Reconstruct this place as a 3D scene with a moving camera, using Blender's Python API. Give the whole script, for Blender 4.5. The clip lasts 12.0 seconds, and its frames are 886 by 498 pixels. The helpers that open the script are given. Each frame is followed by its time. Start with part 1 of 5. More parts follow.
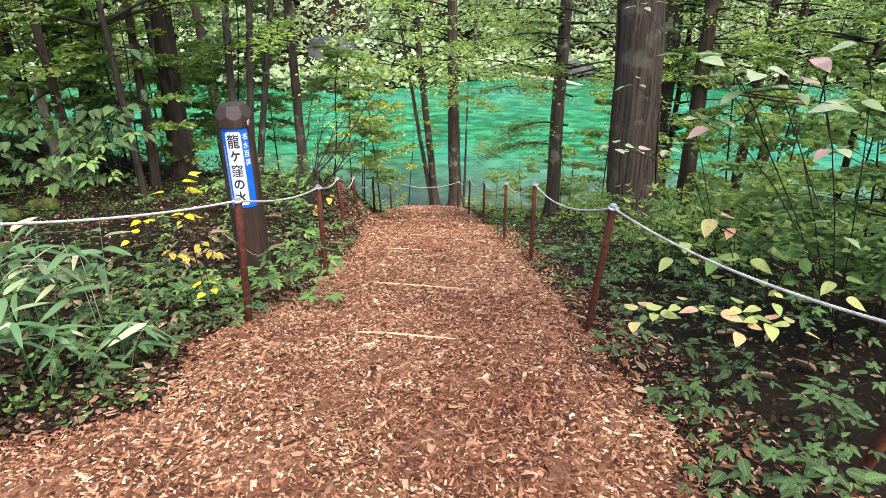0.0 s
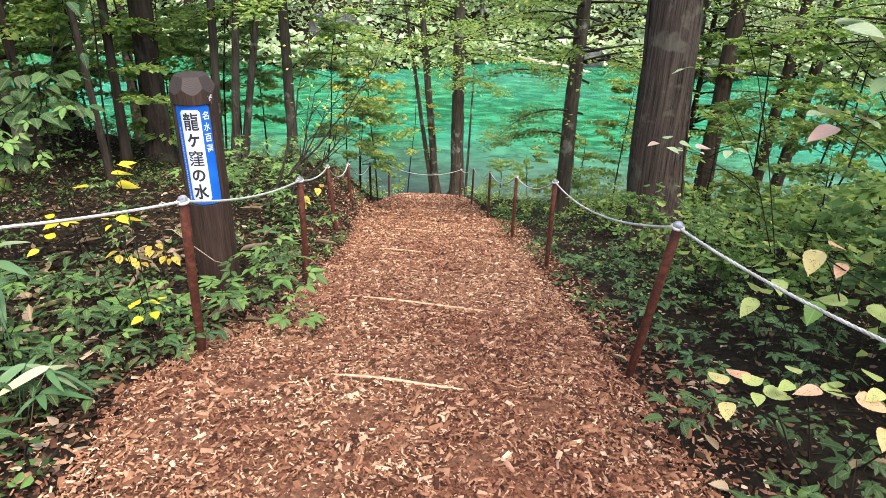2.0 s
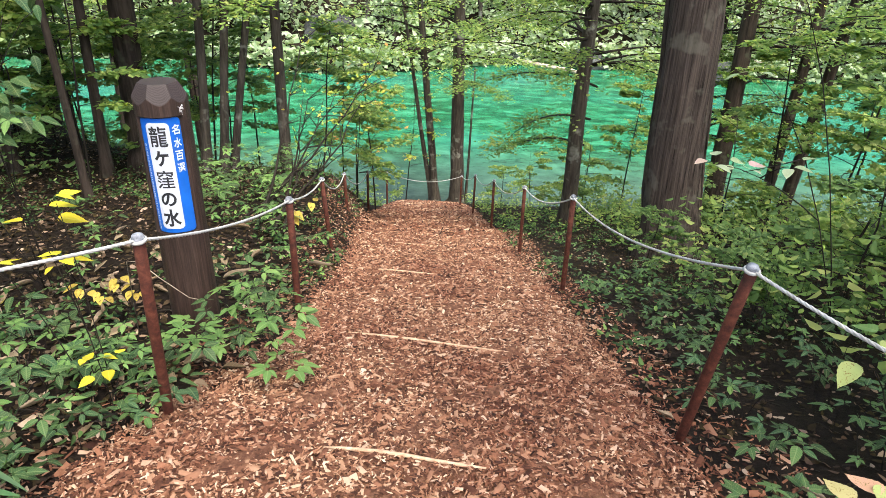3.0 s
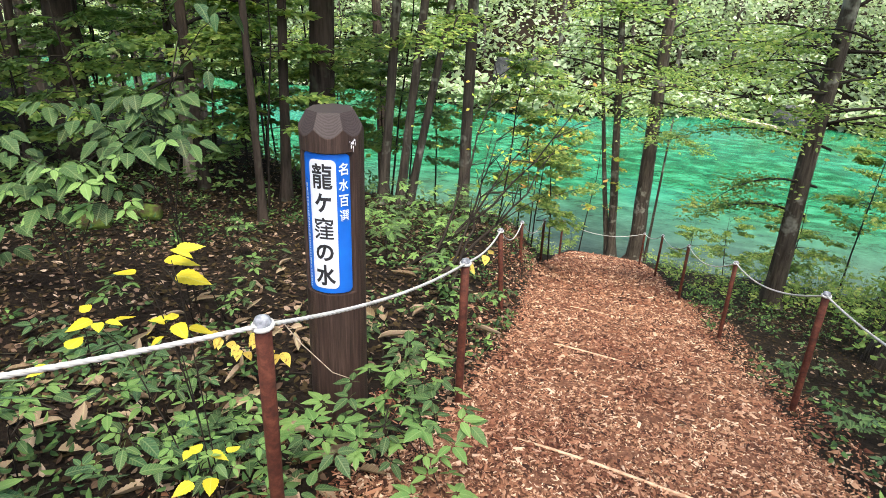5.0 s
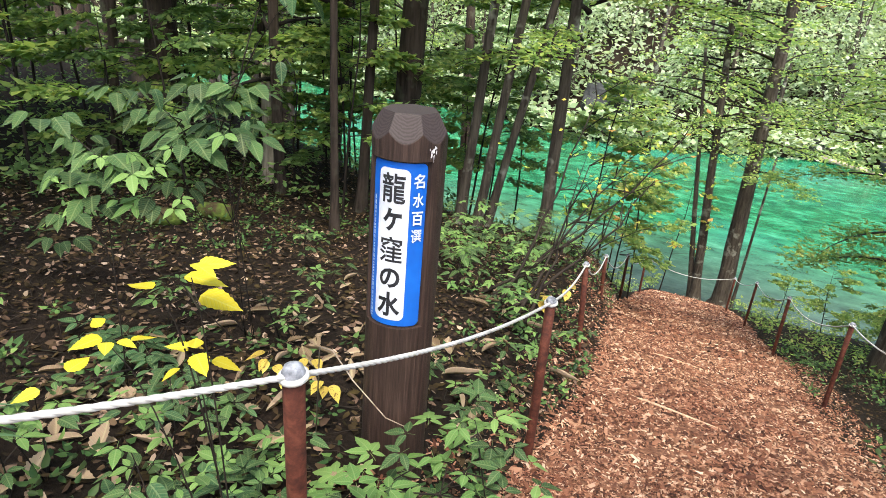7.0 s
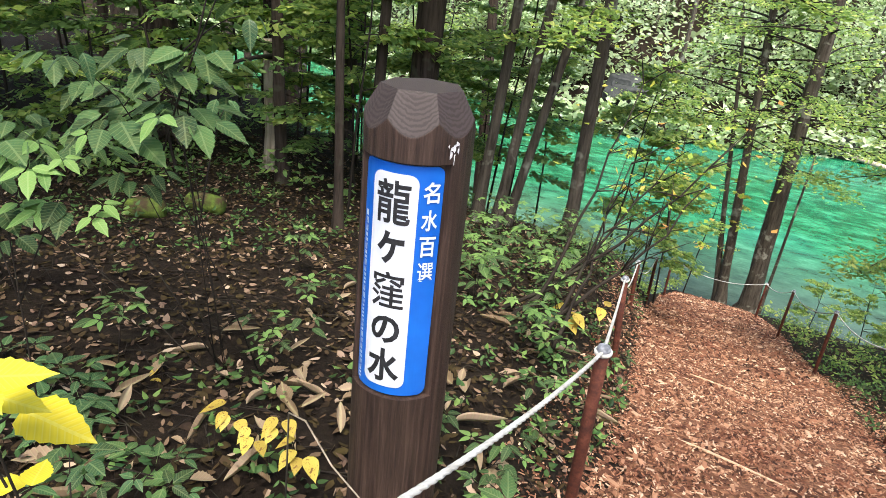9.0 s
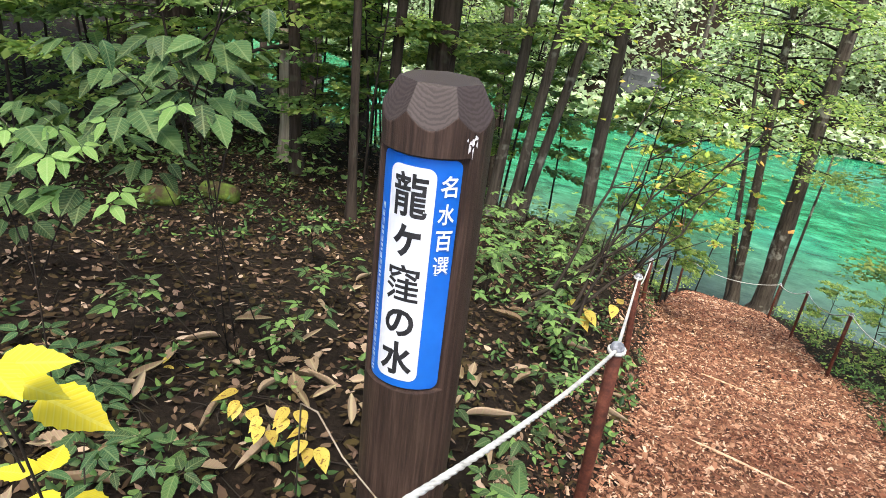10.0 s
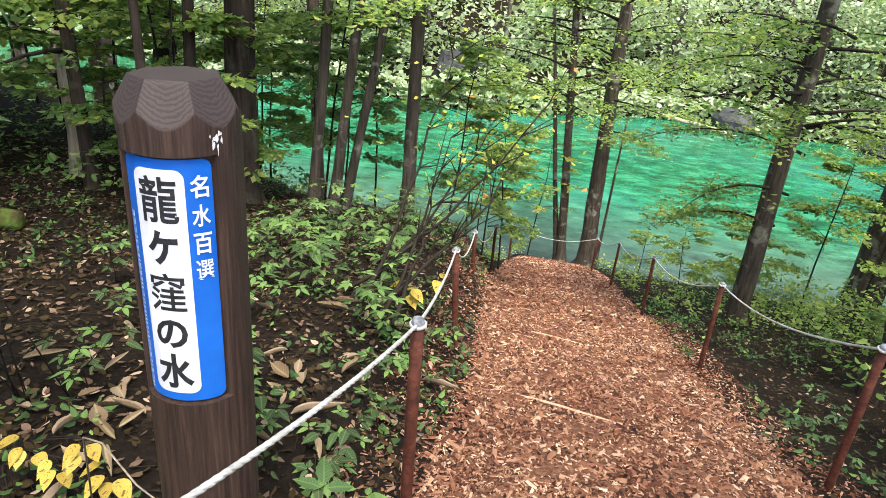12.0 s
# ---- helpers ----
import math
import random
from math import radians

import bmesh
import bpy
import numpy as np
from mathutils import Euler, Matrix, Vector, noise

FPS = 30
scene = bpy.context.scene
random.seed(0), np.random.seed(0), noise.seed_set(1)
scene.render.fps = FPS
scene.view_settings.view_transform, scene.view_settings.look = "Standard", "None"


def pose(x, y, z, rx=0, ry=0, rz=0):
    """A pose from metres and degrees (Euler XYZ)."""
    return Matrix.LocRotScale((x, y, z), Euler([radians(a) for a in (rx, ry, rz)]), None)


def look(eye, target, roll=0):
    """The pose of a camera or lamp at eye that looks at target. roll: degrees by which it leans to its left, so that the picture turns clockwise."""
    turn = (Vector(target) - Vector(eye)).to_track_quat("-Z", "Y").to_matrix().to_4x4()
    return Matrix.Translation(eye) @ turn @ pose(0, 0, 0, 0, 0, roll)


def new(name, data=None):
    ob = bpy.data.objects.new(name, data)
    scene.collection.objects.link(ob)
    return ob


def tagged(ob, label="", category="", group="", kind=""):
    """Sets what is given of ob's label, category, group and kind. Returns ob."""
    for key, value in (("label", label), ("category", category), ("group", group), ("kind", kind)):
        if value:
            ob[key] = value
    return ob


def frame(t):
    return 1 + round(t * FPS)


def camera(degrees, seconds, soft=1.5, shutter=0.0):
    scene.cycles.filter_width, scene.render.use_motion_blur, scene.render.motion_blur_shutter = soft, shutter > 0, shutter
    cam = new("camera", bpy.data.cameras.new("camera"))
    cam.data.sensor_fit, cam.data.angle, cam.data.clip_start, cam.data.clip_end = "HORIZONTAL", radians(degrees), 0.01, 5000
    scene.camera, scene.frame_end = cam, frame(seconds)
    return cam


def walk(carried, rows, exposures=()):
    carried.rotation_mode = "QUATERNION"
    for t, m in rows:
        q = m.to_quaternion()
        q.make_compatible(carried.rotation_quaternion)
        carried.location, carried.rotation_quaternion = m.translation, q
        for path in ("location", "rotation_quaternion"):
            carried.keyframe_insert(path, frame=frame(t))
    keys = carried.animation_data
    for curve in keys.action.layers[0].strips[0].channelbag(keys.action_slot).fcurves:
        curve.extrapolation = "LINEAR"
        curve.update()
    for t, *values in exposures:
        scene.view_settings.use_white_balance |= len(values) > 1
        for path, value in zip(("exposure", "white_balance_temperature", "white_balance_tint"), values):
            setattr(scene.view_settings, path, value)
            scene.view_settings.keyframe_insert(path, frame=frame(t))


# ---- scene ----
cam = camera(68.0, 12.0, 0.8)
PATH = [
    (0, (0.309, 0.053, 2.056), (0.182, 1.853, 1.193), -0.5),
    (0.5, (0.265, 0.185, 1.955), (0.141, 1.985, 1.092), 0.7),
    (1, (0.263, 0.419, 1.941), (0.106, 2.2, 1.044), 1.4),
    (1.5, (0.233, 0.702, 1.838), (0.107, 2.484, 0.939), 1.7),
    (2, (0.178, 1.031, 1.801), (0.062, 2.81, 0.895), 1.5),
    (2.5, (0.136, 1.334, 1.739), (0.014, 3.115, 0.837), 1.5),
    (2.7, (0.098, 1.463, 1.713), (-0.008, 3.245, 0.813), 1.5),
    (4.3, (-0.144, 2.387, 1.517), (-0.368, 4.171, 0.639), 3.4),
    (4.5, (-0.199, 2.484, 1.478), (-0.528, 4.257, 0.614), 2.9),
    (5, (-0.29, 2.513, 1.484), (-0.885, 4.245, 0.679), 2.1),
    (5.5, (-0.32, 2.493, 1.508), (-1.04, 4.195, 0.741), 2.8),
    (6, (-0.359, 2.556, 1.478), (-1.07, 4.272, 0.736), 3.6),
    (6.5, (-0.432, 2.681, 1.426), (-1.178, 4.379, 0.676), 4.4),
    (6.7, (-0.449, 2.768, 1.39), (-1.241, 4.444, 0.639), 4.1),
    (8.3, (-0.786, 3.492, 1.179), (-1.601, 5.146, 0.404), 5.6),
    (8.5, (-0.805, 3.54, 1.172), (-1.629, 5.187, 0.392), 5.5),
    (9, (-0.85, 3.575, 1.171), (-1.682, 5.21, 0.375), 5.8),
    (9.5, (-0.857, 3.571, 1.168), (-1.7, 5.196, 0.362), 6.4),
    (10, (-0.865, 3.576, 1.169), (-1.72, 5.188, 0.351), 6.6),
    (10.5, (-0.866, 3.58, 1.168), (-1.719, 5.189, 0.343), 6.6),
    (11, (-0.858, 3.589, 1.167), (-1.676, 5.217, 0.34), 6.6),
    (11.5, (-0.807, 3.631, 1.167), (-1.495, 5.321, 0.348), 5.7),
    (12, (-0.688, 3.644, 1.184), (-1.109, 5.424, 0.376), 4.8),
]
walk(cam, [(t, look(eye, target, roll)) for t, eye, target, roll in PATH], ((0.0, 2.3), (12.0, 2.3)))

# ---- light ----
SUN_EL, SUN_ROT = radians(62), radians(150)
world = bpy.data.worlds.new("sky_world")
scene.world = world
world.use_nodes = True
wn = world.node_tree.nodes
sky = wn.new("ShaderNodeTexSky")
sky.sky_type, sky.sun_disc, sky.sun_elevation, sky.sun_rotation = "NISHITA", False, SUN_EL, SUN_ROT
sky.air_density, sky.dust_density, sky.ozone_density = 1.0, 3.5, 1.0
wn["Background"].inputs[1].default_value = 0.125
world.node_tree.links.new(sky.outputs[0], wn["Background"].inputs[0])
sun_data = bpy.data.lights.new("sun", "SUN")
sun_data.energy, sun_data.angle, sun_data.color = 1.9, radians(22), (1.0, 0.95, 0.86)
sun = new("sun", sun_data)
sun.matrix_world = look((9, -8, 36), (0, 8, 0))


# ---- materials ----
class Nodes:
    """A small wrapper to wire node materials."""

    def __init__(self, name):
        self.m = bpy.data.materials.new(name)
        self.m.use_nodes = True
        self.t = self.m.node_tree
        self.b = self.t.nodes["Principled BSDF"]
        self.out = self.t.nodes["Material Output"]

    def add(self, kind, **sets):
        n = self.t.nodes.new(kind)
        for k, v in sets.items():
            n.inputs[k].default_value = v
        return n

    def link(self, a, b):
        self.t.links.new(a, b)

    def noise(self, scale, detail=4.0, rough=0.6, coords="Object", stretch=None):
        c = self.add("ShaderNodeTexCoord")
        n = self.add("ShaderNodeTexNoise", Scale=scale, Detail=detail, Roughness=rough)
        if stretch:
            mp = self.add("ShaderNodeMapping")
            mp.inputs["Scale"].default_value = stretch
            self.link(c.outputs[coords], mp.inputs[0])
            self.link(mp.outputs[0], n.inputs["Vector"])
        else:
            self.link(c.outputs[coords], n.inputs["Vector"])
        return n.outputs["Fac"]

    def ramp(self, fac, stops):
        r = self.t.nodes.new("ShaderNodeValToRGB")
        e = r.color_ramp.elements
        while len(e) < len(stops):
            e.new(0.5)
        for el, (p, c) in zip(e, stops):
            el.position, el.color = p, (*c, 1)
        self.link(fac, r.inputs[0])
        return r.outputs[0]

    def mix(self, fac, a, b, mode="MIX"):
        n = self.t.nodes.new("ShaderNodeMix")
        n.data_type, n.blend_type = "RGBA", mode
        for sock, v in ((n.inputs[0], fac), (n.inputs[6], a), (n.inputs[7], b)):
            if isinstance(v, (int, float)):
                sock.default_value = v
            elif isinstance(v, tuple):
                sock.default_value = (*v, 1)
            else:
                self.link(v, sock)
        return n.outputs[2]

    def bump(self, fac, strength=0.4, dist=0.01):
        n = self.add("ShaderNodeBump", Strength=strength, Distance=dist)
        self.link(fac, n.inputs["Height"])
        self.link(n.outputs[0], self.b.inputs["Normal"])
        return n

    def island(self):
        return self.t.nodes.new("ShaderNodeNewGeometry").outputs["Random Per Island"]

    def objrand(self):
        return self.t.nodes.new("ShaderNodeObjectInfo").outputs["Random"]

    def done(self, color=None, rough=0.7, spec=0.3, metal=0.0):
        if isinstance(color, tuple):
            self.b.inputs["Base Color"].default_value = (*color, 1)
        elif color is not None:
            self.link(color, self.b.inputs["Base Color"])
        if isinstance(rough, (int, float)):
            self.b.inputs["Roughness"].default_value = rough
        else:
            self.link(rough, self.b.inputs["Roughness"])
        self.b.inputs["Specular IOR Level"].default_value = spec
        self.b.inputs["Metallic"].default_value = metal
        return self.m


def leaf_mat(name, stops, trans=0.35, rough=0.45, by_object=False, spots=None, veins=0.0, blemish=0.15, mass=None):
    """A leaf: glossy skin over a body that lets part of the light through."""
    n = Nodes(name)
    col = n.ramp(n.objrand() if by_object else n.island(), stops)
    col = n.mix(n.ramp(n.noise(9.0), [(0.35, (0, 0, 0)), (0.75, (1, 1, 1))]), col, n.mix(blemish, col, (0.30, 0.22, 0.05)))
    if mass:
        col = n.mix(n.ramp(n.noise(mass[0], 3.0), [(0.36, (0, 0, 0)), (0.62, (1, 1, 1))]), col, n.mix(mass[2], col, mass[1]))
    if spots:
        sp = n.ramp(n.noise(spots[1], 2.0), [(0.60, (0, 0, 0)), (0.66, (1, 1, 1))])
        col = n.mix(sp, col, spots[0])
    if veins:
        c = n.add("ShaderNodeTexCoord")
        sx = n.t.nodes.new("ShaderNodeSeparateXYZ")
        n.link(c.outputs["UV"], sx.inputs[0])

        def op(kind, a, b=0.0):
            m = n.t.nodes.new("ShaderNodeMath")
            m.operation = kind
            for sock, v in zip(m.inputs, (a, b)):
                if isinstance(v, float):
                    sock.default_value = v
                else:
                    n.link(v, sock)
            return m.outputs[0]

        side = op("ABSOLUTE", sx.outputs["Y"])
        rib = op("SINE", op("MULTIPLY", op("SUBTRACT", sx.outputs["X"], op("MULTIPLY", side, 0.75)), veins * 2.6))
        line = op("MAXIMUM", op("GREATER_THAN", 0.022, side), op("MULTIPLY", op("GREATER_THAN", rib, 0.80), 0.7))
        col = n.mix(op("MULTIPLY", op("ADD", rib, 1.0), 0.16), col, n.mix(0.22, col, (0.01, 0.04, 0.005)))
        col = n.mix(line, col, n.mix(0.13, col, (0.55, 0.62, 0.30)))
        n.bump(rib, 0.12, 0.002)
    n.done(col, rough, 0.13)
    tr = n.add("ShaderNodeBsdfTranslucent")
    n.link(n.mix(1.0, col, (1.0, 1.0, 0.70), "MULTIPLY"), tr.inputs[0])
    ms = n.add("ShaderNodeMixShader")
    ms.inputs[0].default_value = trans
    n.link(n.b.outputs[0], ms.inputs[1])
    n.link(tr.outputs[0], ms.inputs[2])
    n.link(ms.outputs[0], n.out.inputs[0])
    return n.m


def bark_mat(name, dark, light, lichen, stretch=(14, 14, 1.6), bump=0.9, dist=0.03):
    n = Nodes(name)
    f = n.noise(1.6, 8.0, 0.65, stretch=stretch)
    col = n.ramp(f, [(0.30, dark), (0.62, light)])
    pat = n.ramp(n.noise(3.2, 3.0), [(0.56, (0, 0, 0)), (0.66, (1, 1, 1))])
    col = n.mix(pat, col, n.mix(0.6, col, lichen))
    n.bump(f, bump, dist)
    return n.done(col, 0.9, 0.15)


M_LEAF = leaf_mat("canopy_leaf", [(0.0, (0.11, 0.21, 0.07)), (0.4, (0.20, 0.33, 0.095)), (0.75, (0.34, 0.47, 0.13)), (1.0, (0.52, 0.56, 0.20))], 0.65)
M_LEAF_DARK = leaf_mat("shade_leaf", [(0.0, (0.08, 0.16, 0.065)), (0.5, (0.16, 0.28, 0.10)), (0.9, (0.28, 0.42, 0.15)), (1.0, (0.44, 0.51, 0.20))], 0.68)
# herb and broad-leaf greens, darkened so the colour carries undergrowth shade
M_HERB_SHADED = leaf_mat("shaded_herb_leaf", [(0.0, (0.010, 0.032, 0.012)), (0.6, (0.032, 0.086, 0.028)), (0.9, (0.09, 0.18, 0.05)), (1.0, (0.18, 0.29, 0.08))], 0.25)
M_HERB_SHADED_OB = leaf_mat("shaded_broad_leaf", [(0.0, (0.014, 0.044, 0.019)), (0.6, (0.032, 0.084, 0.032)), (1.0, (0.072, 0.150, 0.050))], 0.3, by_object=True, veins=22)
M_LIME_OB = leaf_mat("young_leaf", [(0.0, (0.09, 0.20, 0.055)), (1.0, (0.18, 0.31, 0.09))], 0.35, by_object=True, veins=22)
M_DEEP_OB = leaf_mat("deep_leaf", [(0.0, (0.015, 0.055, 0.026)), (1.0, (0.035, 0.10, 0.042))], 0.2, rough=0.35, by_object=True, veins=22)
M_YELLOW = leaf_mat("yellow_leaf", [(0.0, (0.48, 0.39, 0.02)), (1.0, (0.62, 0.54, 0.04))], 0.3, by_object=True, veins=26, blemish=0.05)
M_YELLOW_SPOT = leaf_mat("spotted_yellow_leaf", [(0.0, (0.36, 0.26, 0.05)), (1.0, (0.50, 0.40, 0.08))], 0.25, by_object=True, spots=((0.18, 0.10, 0.03), 11.0))
M_SPOT = leaf_mat("spotted_pale_leaf", [(0.0, (0.24, 0.32, 0.10)), (0.65, (0.38, 0.42, 0.16)), (0.8, (0.62, 0.36, 0.20)), (1.0, (0.62, 0.34, 0.24))], 0.25, by_object=True, spots=((0.22, 0.16, 0.05), 13.0))
M_PALE = leaf_mat("pale_leaf", [(0.0, (0.24, 0.34, 0.16)), (0.7, (0.42, 0.48, 0.30)), (0.85, (0.55, 0.33, 0.30)), (1.0, (0.60, 0.42, 0.40))], 0.3, by_object=True, veins=20)
M_SASA = leaf_mat("bamboo_grass_leaf", [(0.0, (0.06, 0.15, 0.065)), (0.7, (0.12, 0.21, 0.11)), (1.0, (0.55, 0.52, 0.33))], 0.25, by_object=True)
M_AUTUMN = leaf_mat("autumn_leaf", [(0.0, (0.24, 0.36, 0.06)), (0.55, (0.42, 0.46, 0.08)), (0.85, (0.55, 0.36, 0.08)), (1.0, (0.42, 0.17, 0.07))], 0.45)
# far foliage: distance haze is painted in as paler, greyer greens
M_FAR_HAZY = leaf_mat("hazy_far_leaf", [(0.0, (0.13, 0.22, 0.10)), (0.35, (0.25, 0.37, 0.18)), (0.75, (0.40, 0.51, 0.30)), (1.0, (0.52, 0.61, 0.42))], 0.5, mass=(0.16, (0.47, 0.54, 0.40), 0.55))
# litter: forest-floor shade is put into the near-black lower stops
M_LITTER_SHADED = leaf_mat("shaded_dry_leaf", [(0.0, (0.008, 0.005, 0.004)), (0.5, (0.024, 0.014, 0.010)), (0.74, (0.080, 0.048, 0.034)), (0.92, (0.20, 0.13, 0.095)), (1.0, (0.42, 0.31, 0.23))], 0.1, rough=0.8)
M_LITTER_OB = leaf_mat("large_dry_leaf", [(0.0, (0.15, 0.095, 0.060)), (1.0, (0.36, 0.265, 0.19))], 0.1, rough=0.8, by_object=True, veins=18)

M_BARK = bark_mat("grey_bark", (0.017, 0.013, 0.010), (0.085, 0.070, 0.055), (0.30, 0.30, 0.25))
M_BARK_BROWN = bark_mat("brown_bark", (0.012, 0.009, 0.007), (0.058, 0.042, 0.032), (0.09, 0.09, 0.06))
M_CEDAR = bark_mat("cedar_bark", (0.009, 0.006, 0.005), (0.105, 0.080, 0.066), (0.15, 0.14, 0.11), (26, 26, 0.7), 1.0, 0.06)
M_TWIG = bark_mat("twig_bark", (0.008, 0.006, 0.005), (0.026, 0.020, 0.015), (0.035, 0.035, 0.022), (6, 6, 3), 0.3, 0.01)
M_PALE_WOOD = bark_mat("bleached_wood", (0.16, 0.12, 0.085), (0.42, 0.35, 0.27), (0.35, 0.33, 0.26), (20, 20, 1))

nd = Nodes("stained_log")
grain = nd.noise(3.0, 9.0, 0.7, stretch=(30, 30, 1.2))
col = nd.ramp(grain, [(0.30, (0.010, 0.006, 0.0045)), (0.50, (0.034, 0.019, 0.014)), (0.78, (0.090, 0.054, 0.040))])
col = nd.mix(nd.ramp(nd.noise(7.0, 6.0, stretch=(1, 1, 0.35)), [(0.60, (0, 0, 0)), (0.72, (0.7, 0.7, 0.7))]), col, (0.060, 0.041, 0.034))
nd.bump(grain, 0.7, 0.005)
M_LOG = nd.done(col, 0.62, 0.3)
nd = Nodes("cut_log_end")
wv = nd.add("ShaderNodeTexWave", Scale=60.0, Distortion=5.0, Detail=4.0)
wv.wave_type, wv.rings_direction = "RINGS", "Z"
tc = nd.add("ShaderNodeTexCoord")
nd.link(tc.outputs["Object"], wv.inputs["Vector"])
col = nd.ramp(wv.outputs["Fac"], [(0.1, (0.026, 0.017, 0.015)), (0.8, (0.042, 0.029, 0.026))])
nd.bump(wv.outputs["Fac"], 0.12, 0.001)
M_LOG_CUT = nd.done(col, 0.6, 0.3)
nd = Nodes("bird_lime")
M_LIME = nd.done(nd.ramp(nd.noise(60, 2.0), [(0.4, (0.45, 0.43, 0.45)), (0.6, (0.75, 0.74, 0.74))]), 0.8)
nd = Nodes("blue_enamel")
sc = nd.ramp(nd.noise(5.0, 6.0, 0.7, stretch=(40, 40, 6)), [(0.73, (0, 0, 0)), (0.76, (1, 1, 1))])
col = nd.mix(sc, nd.ramp(nd.noise(6.0), [(0.3, (0.006, 0.085, 0.40)), (0.7, (0.010, 0.125, 0.52))]), (0.35, 0.47, 0.62))
M_BLUE = nd.done(col, 0.28, 0.5)
nd = Nodes("white_enamel")
col = nd.ramp(nd.noise(4.0, 6.0, 0.7, stretch=(5, 5, 1)), [(0.3, (0.50, 0.515, 0.56)), (0.6, (0.61, 0.62, 0.66))])
col = nd.mix(nd.ramp(nd.noise(26, 3.0, stretch=(1, 1, 0.4)), [(0.70, (0, 0, 0)), (0.78, (0.7, 0.7, 0.7))]), col, (0.42, 0.36, 0.28))
M_WHITE = nd.done(col, 0.3, 0.5)
nd = Nodes("black_lettering")
M_BLACK = nd.done(nd.ramp(nd.noise(70, 3.0), [(0.35, (0.012, 0.012, 0.014)), (0.72, (0.03, 0.03, 0.034))]), 0.4, 0.4)
nd = Nodes("white_lettering")
M_LETTER = nd.done(nd.ramp(nd.noise(50, 3.0), [(0.3, (0.48, 0.55, 0.64)), (0.6, (0.63, 0.67, 0.71))]), 0.4, 0.4)
nd = Nodes("rusty_iron")
f0 = nd.noise(22, 8.0, 0.7)
col = nd.ramp(f0, [(0.32, (0.030, 0.010, 0.007)), (0.52, (0.085, 0.024, 0.014)), (0.72, (0.16, 0.055, 0.03))])
nd.bump(f0, 0.4, 0.003)
M_RUST = nd.done(col, 0.75, 0.3, 0.15)
nd = Nodes("galvanised_cap")
M_CAP = nd.done(nd.ramp(nd.noise(45, 4.0), [(0.35, (0.11, 0.115, 0.13)), (0.65, (0.30, 0.31, 0.34))]), 0.62, 0.3, 0.2)
nd = Nodes("white_rope")
col = nd.ramp(nd.noise(12, 4.0), [(0.3, (0.30, 0.285, 0.26)), (0.6, (0.47, 0.46, 0.43))])
M_ROPE = nd.done(col, 0.8, 0.2)

# dark soil, its colour deepened further to stand in for shade under plants
nd = Nodes("forest_soil")
f0 = nd.noise(0.9, 6.0)
f1 = nd.noise(26.0, 8.0, 0.75)
col = nd.mix(f0, nd.ramp(f1, [(0.3, (0.004, 0.003, 0.002)), (0.55, (0.014, 0.008, 0.006)), (0.8, (0.050, 0.032, 0.022))]),
             nd.ramp(f1, [(0.3, (0.006, 0.004, 0.003)), (0.6, (0.022, 0.017, 0.011)), (0.8, (0.04, 0.042, 0.019))]))
nd.bump(f1, 0.8, 0.03)
M_SOIL = nd.done(col, 0.95, 0.1)
nd = Nodes("wood_mulch")
f1 = nd.noise(34.0, 8.0, 0.75, stretch=(1.0, 0.55, 1.0))
f2 = nd.noise(1.3, 4.0)
cold = nd.ramp(f1, [(0.30, (0.035, 0.014, 0.009)), (0.50, (0.12, 0.050, 0.030)), (0.72, (0.25, 0.125, 0.075))])
colw = nd.ramp(f1, [(0.30, (0.05, 0.020, 0.011)), (0.50, (0.18, 0.080, 0.044)), (0.72, (0.33, 0.18, 0.105))])
nd.bump(f1, 1.0, 0.02)
M_MULCH = nd.done(nd.mix(f2, cold, colw), 0.9, 0.15)


def chip_mat(name, rnd):
    n = Nodes(name)
    c = n.ramp(n.island() if rnd == "island" else n.objrand(), [(0.0, (0.026, 0.0105, 0.0065)), (0.25, (0.105, 0.043, 0.024)), (0.6, (0.235, 0.110, 0.062)), (0.86, (0.36, 0.210, 0.130)), (1.0, (0.56, 0.42, 0.30))])
    c = n.mix(n.ramp(n.noise(1.3, 4.0, coords="Object"), [(0.38, (0, 0, 0)), (0.66, (0.9, 0.9, 0.9))]), c, n.mix(1.0, c, (0.60, 0.46, 0.44), "MULTIPLY"))
    g = n.noise(60, 4.0, stretch=(1, 6, 1))
    n.bump(g, 0.3, 0.002)
    return n.done(c, 0.85, 0.2)


M_CHIP, M_CHIP_OB = chip_mat("wood_chips", "island"), chip_mat("wood_chip_piece", "object")
nd = Nodes("bleached_stick")
M_STICK = nd.done(nd.ramp(nd.noise(30, 4.0), [(0.3, (0.34, 0.19, 0.11)), (0.7, (0.60, 0.42, 0.28))]), 0.8)
nd = Nodes("mossy_wood")
f0 = nd.noise(8, 6.0)
nd.bump(f0, 0.6, 0.03)
M_MOSS = nd.done(nd.ramp(f0, [(0.4, (0.05, 0.035, 0.02)), (0.55, (0.07, 0.10, 0.02)), (0.75, (0.16, 0.22, 0.04))]), 0.95, 0.1)
nd = Nodes("wet_rock")
f0 = nd.noise(0.7, 9.0, 0.7)
nd.bump(f0, 0.9, 0.3)
M_ROCK = nd.done(nd.ramp(f0, [(0.35, (0.015, 0.016, 0.017)), (0.6, (0.05, 0.053, 0.050)), (0.8, (0.13, 0.14, 0.12))]), 0.8, 0.3)

